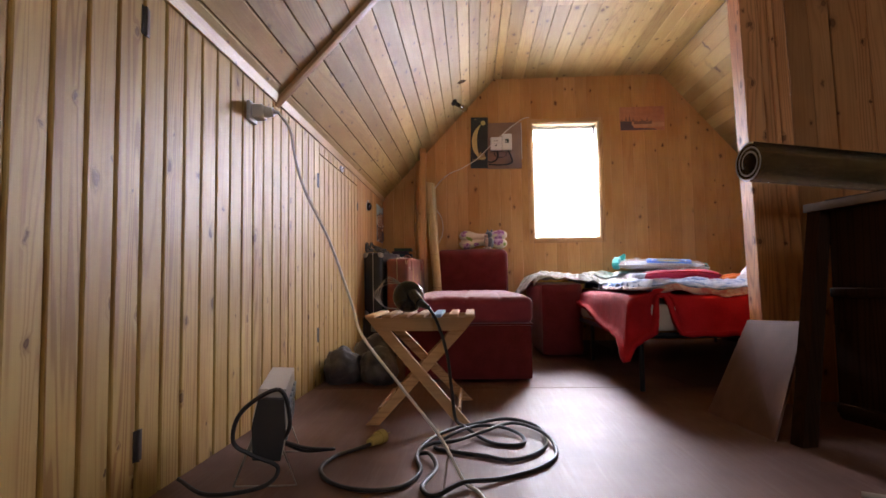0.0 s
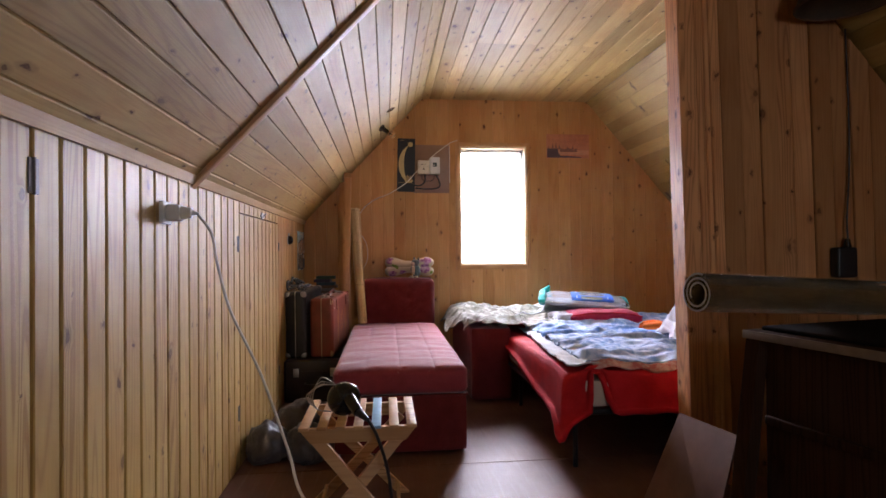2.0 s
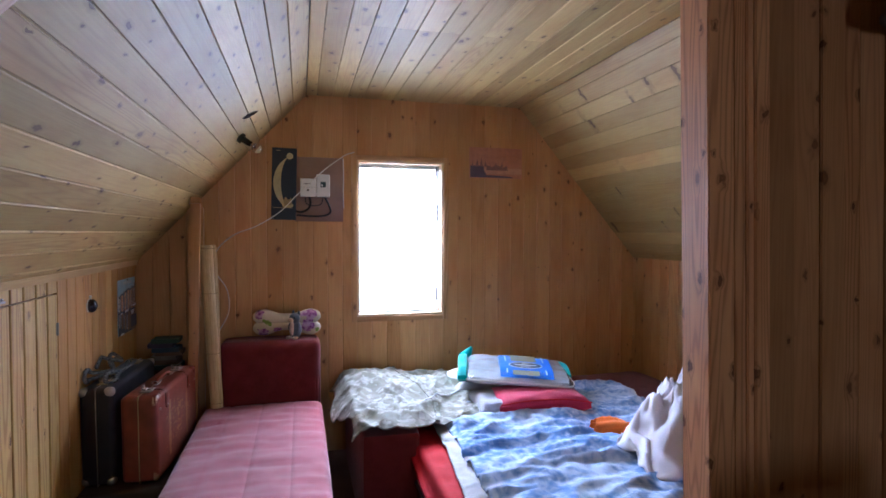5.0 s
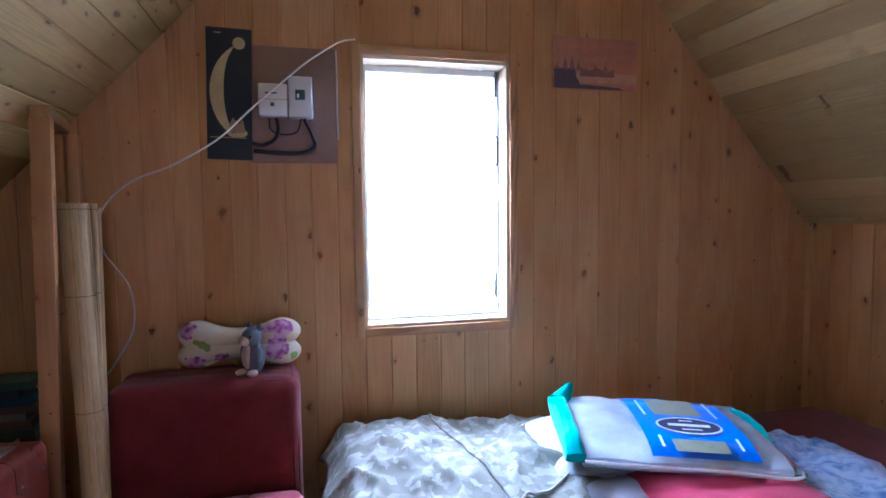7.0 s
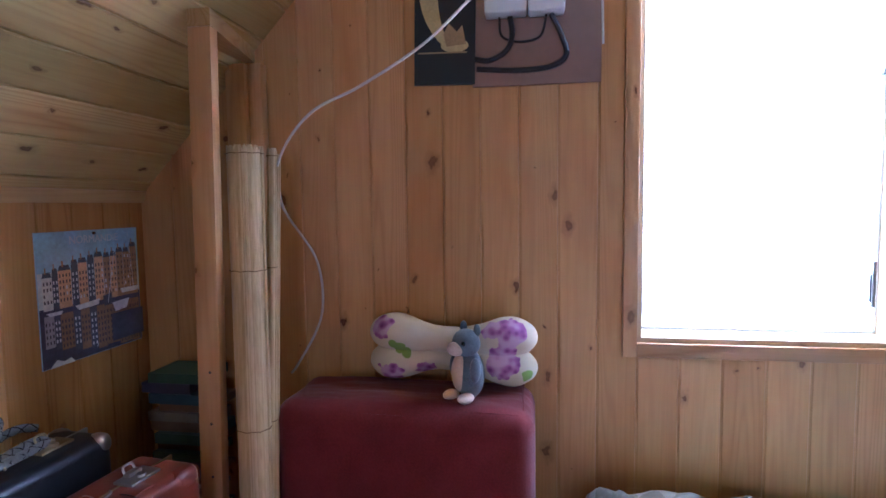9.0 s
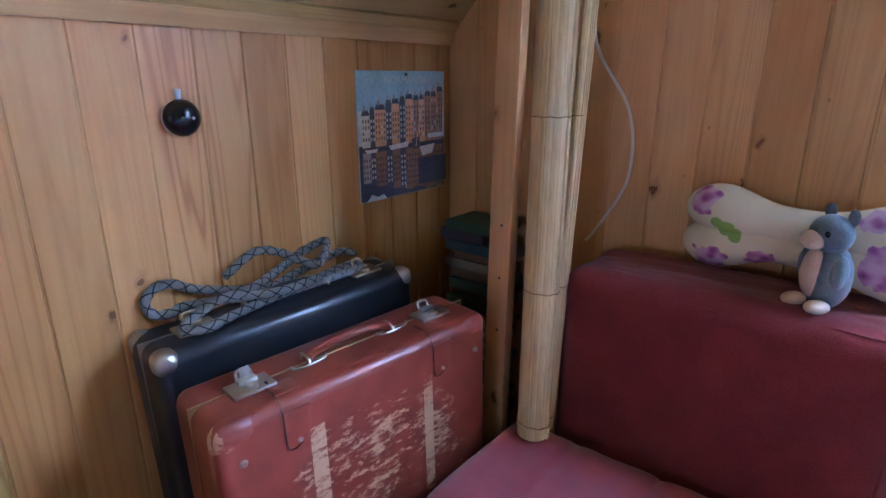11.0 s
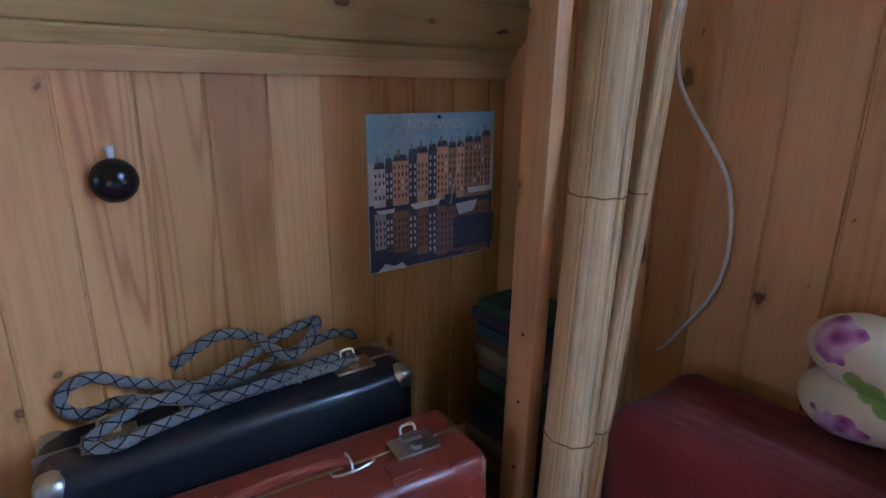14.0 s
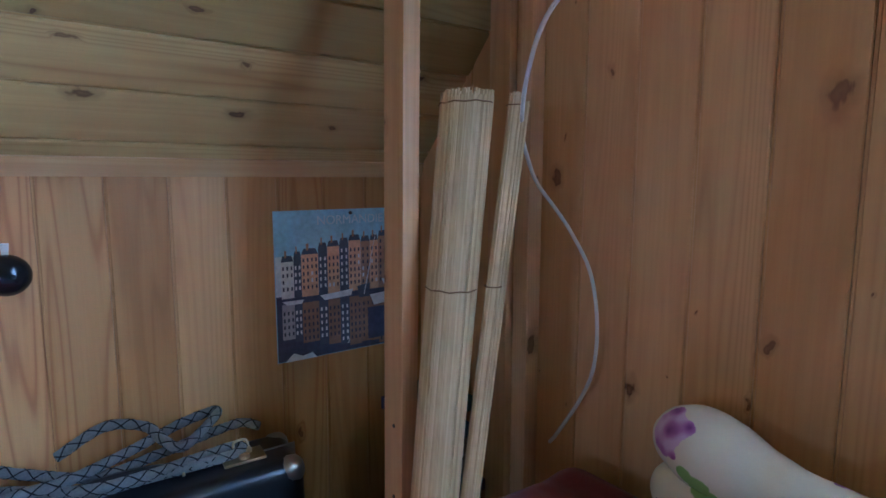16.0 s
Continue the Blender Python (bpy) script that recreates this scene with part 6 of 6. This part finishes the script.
# ---- on the bed ----
def camo():
    m = Nodes("faded_camouflage_cotton")
    tex = m.node("TexCoord").outputs["Object"]
    v = m.node("TexVoronoi", {"Vector": tex}, Scale=34.0, distance="CHEBYCHEV").outputs["Color"]
    s = m.node("SeparateColor", {0: v}).outputs[0]
    n = m.node("TexNoise", {"Vector": tex}, Scale=7.0, Detail=2.0).outputs[0]
    f = m.math("ADD", m.math("MULTIPLY", m.math("POWER", s, 2.0), 0.62), m.math("MULTIPLY", n, 0.45))
    m.link(m.ramp(f, (0.3, (0.18, 0.172, 0.13)), (0.5, (0.245, 0.236, 0.19)), (0.75, (0.34, 0.33, 0.285))), "Base Color")
    m.bsdf.inputs["Roughness"].default_value = 0.9
    m.bump(m.node("TexNoise", {"Vector": tex}, Scale=220.0).outputs[0], 0.2, 0.001)
    return m.mat


def jacket(u, v):
    # lies flat over the sofa arm and the bed's corner, hem hanging at the front
    x = 0.70 + u * 0.86
    y = 4.42 + v * 1.04
    x += 0.10 * (v - 0.5) * (1 - u) * -0.6 + 0.03 * math.sin(v * 9) * (1 - u)
    y += 0.22 * (u - 0.35) * (1 - v) * 0.9 + 0.025 * math.sin(u * 11 + 1) * (1 - v)
    base = 0.506 - 0.030 * ease(1.06, 1.22, x)
    fold = (1 - abs(fbm(x * 3.2 + y * 1.1, y * 2.0 - x * 1.4, 2.0))) ** 5
    mound = 0.040 * math.exp(-((x - 0.90) / 0.16) ** 2 - ((y - 5.22) / 0.20) ** 2) + 0.06 * math.exp(-((x - 1.30) / 0.22) ** 2 - ((y - 5.02) / 0.22) ** 2)
    z = base + 0.010 + mound + 0.036 * fold + 0.008 * fbm(x * 11, y * 11, 4.0)
    if x < 0.775:
        z -= 1.1 * (0.775 - x)
    if y < 4.385 and x < 1.06:
        z -= 0.9 * (4.385 - y)
    edge = min(u, 1 - u, v, 1 - v)
    z -= 0.010 * (1 - ease(0, 0.05, edge))
    return (x, min(y, 5.49), z)


jk = thing("camouflage_jacket", "faded camouflage jacket thrown over the sofa arm", "jacket")
M_CAMO = camo()
part("shell", sheet(90, 100, jacket, 0.006), M_CAMO, jk, smooth=180)
part("front_band", sheet(4, 80, lambda u, v: tuple(Vector(jacket(0.50 + 0.035 * u + 0.06 * math.sin(v * 4), 0.02 + 0.95 * v)) + Vector((0, 0, 0.0055))), 0.003), M_CAMO, jk, smooth=180)
part("hem_cord", tube([Vector(jacket(0.52 + 0.46 * k / 16, 0.30 + 0.26 * (k / 16) ** 2)) + Vector((0, 0, 0.006)) for k in range(17)], 0.004, 6, 4), M_WHITECOTTON, jk, "pale drawcord", smooth=180)

# red cushion in clear wrapping
cw = thing("wrapped_cushion", "pink-red folded bedding in clear plastic wrapping", "bedding", Matrix.Translation((1.765, 4.665, 0.452)) @ pose(0, 0, 0, 0, 0, -4) @ Matrix.Diagonal((1, 0.92, 0.86, 1)))


def puffy(lx, ly, h, seed, n=40):
    bm = box(-lx / 2, lx / 2, -ly / 2, ly / 2, 0, h)
    bmesh.ops.subdivide_edges(bm, edges=list(bm.edges), cuts=n // 2, use_grid_fill=True)
    for v in bm.verts:
        u, w = 2 * v.co.x / lx, 2 * v.co.y / ly
        edge = (1 - abs(u) ** 5) * (1 - abs(w) ** 5)
        mid = h * 0.5
        v.co.z = mid + (v.co.z - mid) * (0.25 + 0.75 * max(0.0, edge) ** 0.6) + 0.012 * fbm(v.co.x * 9 + seed, v.co.y * 9, seed) * (v.co.z / h)
        v.co.x += 0.008 * fbm(v.co.y * 8, v.co.z * 8, seed)
        v.co.z = max(0.0, v.co.z)
    return bm


part("bedding", puffy(0.50, 0.34, 0.14, 2.0), fabric("pink_red_cotton", (0.36, 0.025, 0.06), vary=0.2), cw)
part("piping", tube([(-0.25, -0.172, 0.10), (-0.1, -0.175, 0.12), (0.1, -0.175, 0.118), (0.25, -0.172, 0.09)], 0.004, 6), M_BLANKET, cw)
part("white_end", puffy(0.15, 0.33, 0.115, 5.0, 30), fabric("grey_white_end", (0.36, 0.36, 0.39), vary=0.15), cw, at=Matrix.Translation((-0.275, 0, 0.0)))

# clear zip bag with a printed card
pb = thing("plastic_bedding_bag", "clear zipped plastic bag with blue printed card and teal edging", "bag", Matrix.Translation((1.735, 4.905, 0.582)) @ pose(0, 0, 0, 4, 3, -17))
M_FILM = glass_material("clear_plastic_film", (0.97, 0.99, 1.0), 0.07)
M_TEAL = fabric("teal_binding", (0.02, 0.36, 0.33), vary=0.15, rough=0.6)
M_CARD = plain("blue_card", (0.03, 0.16, 0.62), 0.35, vary=0.08, bump=0.02)
M_NAVY = plain("navy_print", (0.015, 0.02, 0.06), 0.4, bump=0)
part("white_filling", puffy(0.56, 0.40, 0.055, 3.0), fabric("grey_white_filling", (0.50, 0.52, 0.54), vary=0.3), pb)
film = puffy(0.60, 0.44, 0.075, 6.0)
fo_ = part("film", film, M_FILM, pb, "clear plastic film", at=Matrix.Translation((0, 0, -0.004)))
fo_.visible_shadow = False
card = grid(20, 20, lambda u, v: (-0.10 + 0.30 * u, -0.19 + 0.38 * v, 0.079 - 0.03 * abs(2 * v - 1) ** 4))
card_ = part("card", card, M_CARD, pb, "blue printed card")
M_KHAKI = plain("khaki_print", (0.20, 0.20, 0.13), 0.5, bump=0)
part("card_panel", grid(8, 8, lambda u, v: (-0.03 + 0.15 * u, 0.03 + 0.12 * v, 0.0808 - 0.002 * v)), M_KHAKI, card_)
part("card_panel", grid(8, 4, lambda u, v: (-0.03 + 0.15 * u, -0.18 + 0.05 * v, 0.0665 + 0.011 * v)), M_KHAKI, card_)
for x_ in (-0.065, 0.155):
    part("card_stripe", grid(1, 6, lambda u, v: (x_ + 0.008 * u, 0.02 + 0.12 * v, 0.0812 - 0.003 * v)), M_PRINTWHITE, card_)
    part("card_stripe", grid(1, 4, lambda u, v: (x_ + 0.008 * u, -0.165 + 0.05 * v, 0.0705 + 0.010 * v)), M_PRINTWHITE, card_)
ov = bmesh.new()
ov.faces.new([ov.verts.new((x_, z_, 0.0818)) for x_, z_ in ring_pts(0.05, -0.045, 0.098, 0.056, 40)])
part("card_oval", ov, M_PRINTWHITE, card_)
ov = bmesh.new()
ov.faces.new([ov.verts.new((x_, z_, 0.0824)) for x_, z_ in ring_pts(0.05, -0.045, 0.091, 0.049, 40)])
part("card_oval", ov, M_NAVY, card_)
part("brand_mark", box(-0.012, 0.112, -0.052, -0.036, 0.0826, 0.083), M_PRINTWHITE, card_, "white bar-shaped mark")
part("small_print", box(0.02, 0.08, -0.076, -0.069, 0.0826, 0.083), M_PRINTWHITE, card_)
part("small_print", box(0.03, 0.07, -0.018, -0.012, 0.0826, 0.083), M_PRINTWHITE, card_)
part("binding", puffy(0.055, 0.40, 0.085, 8.0, 16), M_TEAL, pb, "teal fabric edging", at=Matrix.Translation((-0.31, 0, -0.006)))
part("binding", puffy(0.05, 0.22, 0.05, 9.0, 12), M_TEAL, pb, "teal fabric edging", at=Matrix.Translation((0.30, 0.10, 0.0)))
tip = rod((-0.315, 0.16, 0.035), (-0.270, 0.200, 0.100), 0.052, 14, 0.012)
tip.transform(Matrix.Translation((0, 0.17, 0)) @ Matrix.Diagonal((0.8, 0.62, 1, 1)) @ Matrix.Translation((0, -0.17, 0)) @ Matrix.Translation((-0.06, 0.02, 0)))
part("corner_tip", tip, M_TEAL, pb, "raised teal corner")
part("zip", tube([(-0.29, -0.215, 0.035), (-0.1, -0.222, 0.035), (0.1, -0.222, 0.034), (0.295, -0.212, 0.03), (0.30, 0.0, 0.03), (0.295, 0.21, 0.03)], 0.005, 6), M_WHITEPLASTIC, pb)

# support under the bag: folded grey blanket
tagged(part("folded_blanket", puffy(0.70, 0.42, 0.125, 4.0), M_WHITECOTTON, at=Matrix.Translation((1.74, 5.06, 0.452)) @ pose(0, 0, 0, 0, 0, -6)), "folded pale blanket under the plastic bag", "blanket")


# orange cloth and white cloth heap
def roll_cloth(u, v):
    a = u * 2 * math.pi
    r = 0.038 + 0.007 * math.sin(5 * a + v * 4) + 0.006 * fbm(v * 5, math.cos(a), math.sin(a))
    taper = 0.55 + 0.45 * math.sin(math.pi * (0.1 + 0.8 * v))
    return (1.885 + 0.13 * v + r * taper * math.sin(a) * 0.5, 4.27 - 0.09 * v + r * taper * math.cos(a), 0.495 + r * taper * math.sin(a))


tagged(part("orange_cloth", sheet(36, 24, roll_cloth, 0.004), fabric("orange_cotton", (0.75, 0.17, 0.02), vary=0.12), smooth=180), "bright orange rolled cloth on the bed", "cloth")
M_LILAC = fabric("pale_lilac_cotton", (0.60, 0.58, 0.64), vary=0.1)


def heap(u, v):
    a = u * 2 * math.pi
    e = v
    cx, cy = 2.15, 3.94
    r = 1 + 0.22 * math.sin(2 * a + 0.5) + 0.12 * math.sin(5 * a + 1) + 0.05 * math.sin(9 * a)
    x = cx + 0.28 * r * e * math.cos(a)
    y = cy + 0.30 * r * e * math.sin(a)
    z = 0.468 + 0.29 * max(0.0, 1 - e ** 1.25) * (1 + 0.35 * math.cos(a - 0.9) * e) + 0.03 * math.sin(6 * a + 8 * e) * e * (1 - e) * 2.5 + 0.10 * (1 - abs(fbm(x * 6 + y * 2, y * 5 + 2 * e, 1.0))) ** 4 * (1 - 0.6 * e) + 0.02 * fbm(x * 14, y * 14, 3.0) * (1 - e)
    return (x, y, z)


tagged(part("white_cloth", sheet(96, 36, heap, 0.006), M_LILAC, smooth=180), "pale crumpled clothes heaped on the bed", "clothes")


# ---- on the sofa block: bone pillow and toy ----
def flower_cloth():
    """Cream cotton with large purple blooms and a few green leaves."""
    m = Nodes("floral_cotton")
    tex = m.node("TexCoord").outputs["Object"]
    n = m.node("TexNoise", {"Vector": tex}, Scale=30.0, Detail=4.0, Roughness=0.65).outputs[0]
    lobes = m.node("TexVoronoi", {"Vector": tex}, feature="SMOOTH_F1", Scale=52.0).outputs["Distance"]

    def spots(centres):
        best = None
        for x, y, z, r in centres:
            d = m.node("VectorMath", {0: tex}, operation="DISTANCE")
            d.inputs[1].default_value = (x, y, z)
            q = m.math("DIVIDE", d.outputs["Value"], r)
            best = q if best is None else m.math("MINIMUM", best, q)
        return m.math("ADD", best, m.math("ADD", m.math("MULTIPLY", m.math("SUBTRACT", n, 0.5), 0.9), m.math("MULTIPLY", m.math("SUBTRACT", lobes, 0.35), 0.7)))

    bloom = spots([(-0.165, -0.045, 0.150, 0.036), (-0.14, -0.055, 0.020, 0.040), (-0.05, -0.045, 0.035, 0.030), (0.150, -0.045, 0.140, 0.040), (0.105, -0.040, 0.150, 0.030), (0.130, -0.055, 0.075, 0.040), (0.02, 0.045, 0.12, 0.040), (-0.12, 0.05, 0.10, 0.040)])
    leaf = spots([(-0.115, -0.050, 0.098, 0.015), (-0.097, -0.050, 0.086, 0.013), (-0.130, -0.050, 0.106, 0.012), (0.185, -0.03, 0.045, 0.016)])
    petal = m.ramp(m.math("ADD", m.math("MULTIPLY", lobes, 1.1), m.math("MULTIPLY", n, 0.3)), (0.25, (0.19, 0.045, 0.20)), (0.5, (0.36, 0.13, 0.33)), (0.75, (0.55, 0.36, 0.52)))
    base = m.mix(m.ramp(n, (0.35, (0, 0, 0)), (0.7, (0.5, 0.5, 0.5))), (0.64, 0.57, 0.42), (0.60, 0.50, 0.34))
    col = m.mix(m.ramp(bloom, (0.98, (1, 1, 1)), (1.12, (0, 0, 0))), base, petal)
    col = m.mix(m.ramp(leaf, (0.85, (1, 1, 1)), (1.02, (0, 0, 0))), col, (0.24, 0.36, 0.07))
    m.link(col, "Base Color")
    m.bsdf.inputs["Roughness"].default_value = 0.75
    m.bump(m.node("TexNoise", {"Vector": tex}, Scale=300.0).outputs[0], 0.15, 0.001)
    return m.mat


pl = thing("bone_pillow", "bone-shaped cream pillow with purple flowers", "pillow", Matrix.Translation((0.430, 5.435, 0.779)) @ pose(0, 0, 0, 0, 0, -6))
def bow(side):
    """One half of the bone: a bar that swells and bends away towards both ends."""
    b = bmesh.new()
    bmesh.ops.create_uvsphere(b, u_segments=40, v_segments=36, radius=1.0)
    b.transform(pose(0, 0, 0, 0, 90, 0))
    for v in b.verts:
        x = max(-1.0, min(1.0, v.co.x))
        ring = max(1e-4, (1 - x * x) ** 0.5)
        want = (1 - abs(x) ** 4.5) ** 0.5 * (0.66 + 0.34 * ease(0.1, 0.75, abs(x)))
        k = want / ring if abs(x) < 0.9995 else 0.0
        lift = side * (0.016 + 0.019 * ease(0.15, 0.85, abs(x)))
        v.co = Vector((x * 0.205, v.co.y * 0.060 * k, 0.090 + lift + v.co.z * 0.054 * k + 0.002 * fbm(x * 6, v.co.y * 5, side)))
    return b


bm = join(bow(-1), bow(1))
part("cover", bm, flower_cloth(), pl, smooth=180)
toy = bmesh.new()


def blob(c, s, rot=0):
    b = bmesh.new()
    bmesh.ops.create_uvsphere(b, u_segments=20, v_segments=12, radius=1.0)
    b.transform(Matrix.Translation(c) @ pose(0, 0, 0, 0, 0, rot) @ Matrix.Diagonal((*s, 1)))
    return b


M_FUR = plain("grey_blue_plush", (0.13, 0.16, 0.19), 0.95, noise_scale=260, vary=0.35, bump=0.5, sheen=0.3)
M_CREAMFUR = plain("cream_plush", (0.55, 0.42, 0.33), 0.95, noise_scale=260, vary=0.2, bump=0.5, sheen=0.3)
pieces = [(blob((0, 0, 0.055), (0.040, 0.034, 0.056)), 0), (blob((-0.004, -0.006, 0.125), (0.036, 0.032, 0.032)), 0), (blob((-0.016, -0.032, 0.115), (0.022, 0.020, 0.016)), 1), (blob((-0.012, -0.022, 0.06), (0.022, 0.018, 0.042)), 1), (blob((-0.020, 0.006, 0.158), (0.010, 0.006, 0.014)), 0), (blob((0.022, 0.004, 0.155), (0.010, 0.006, 0.014)), 0), (blob((-0.030, -0.034, 0.010), (0.018, 0.024, 0.011)), 1), (blob((0.016, -0.036, 0.010), (0.018, 0.024, 0.011)), 1), (blob((0.030, -0.016, 0.07), (0.012, 0.016, 0.028)), 0), (blob((-0.034, -0.012, 0.07), (0.012, 0.016, 0.028)), 0), (blob((0.010, -0.036, 0.130), (0.005, 0.004, 0.005)), 2)]
for b, mi in pieces:
    for f in b.faces:
        f.material_index = mi
    toy = join(toy, b)
tagged(part("plush_toy", toy, [M_FUR, M_CREAMFUR, M_BAKELITE], smooth=180, at=Matrix.Translation((0.482, 5.352, 0.779)) @ pose(0, 0, 0, 0, 0, -30) @ Matrix.Diagonal((0.92, 0.92, 1.0, 1))), "small grey-blue plush animal with cream belly", "toy")

# small black box hung on its cord against the partition
hb = thing("hanging_black_box", "small black plastic box hanging from its cord on the planks", "device")
part("body", box(2.195, 2.293, PY - 0.032, PY + 0.0195, 0.856, 0.99, 0.012, 3), M_BLACKRUBBER, hb)
part("neck", cyl(0.016, 0.010, 0.04, 14, Matrix.Translation((2.262, PY - 0.008, 1.008))), M_BAKELITE, hb)
part("cord", tube([(2.264, PY - 0.008, 1.02), (2.268, PY, 1.12), (2.288, PY + 0.008, 1.32), (2.292, PY + 0.01, 1.55), (2.288, PY + 0.012, 1.80), (2.284, PY + 0.014, 1.965)], 0.0035, 6), M_BLACKRUBBER, hb)
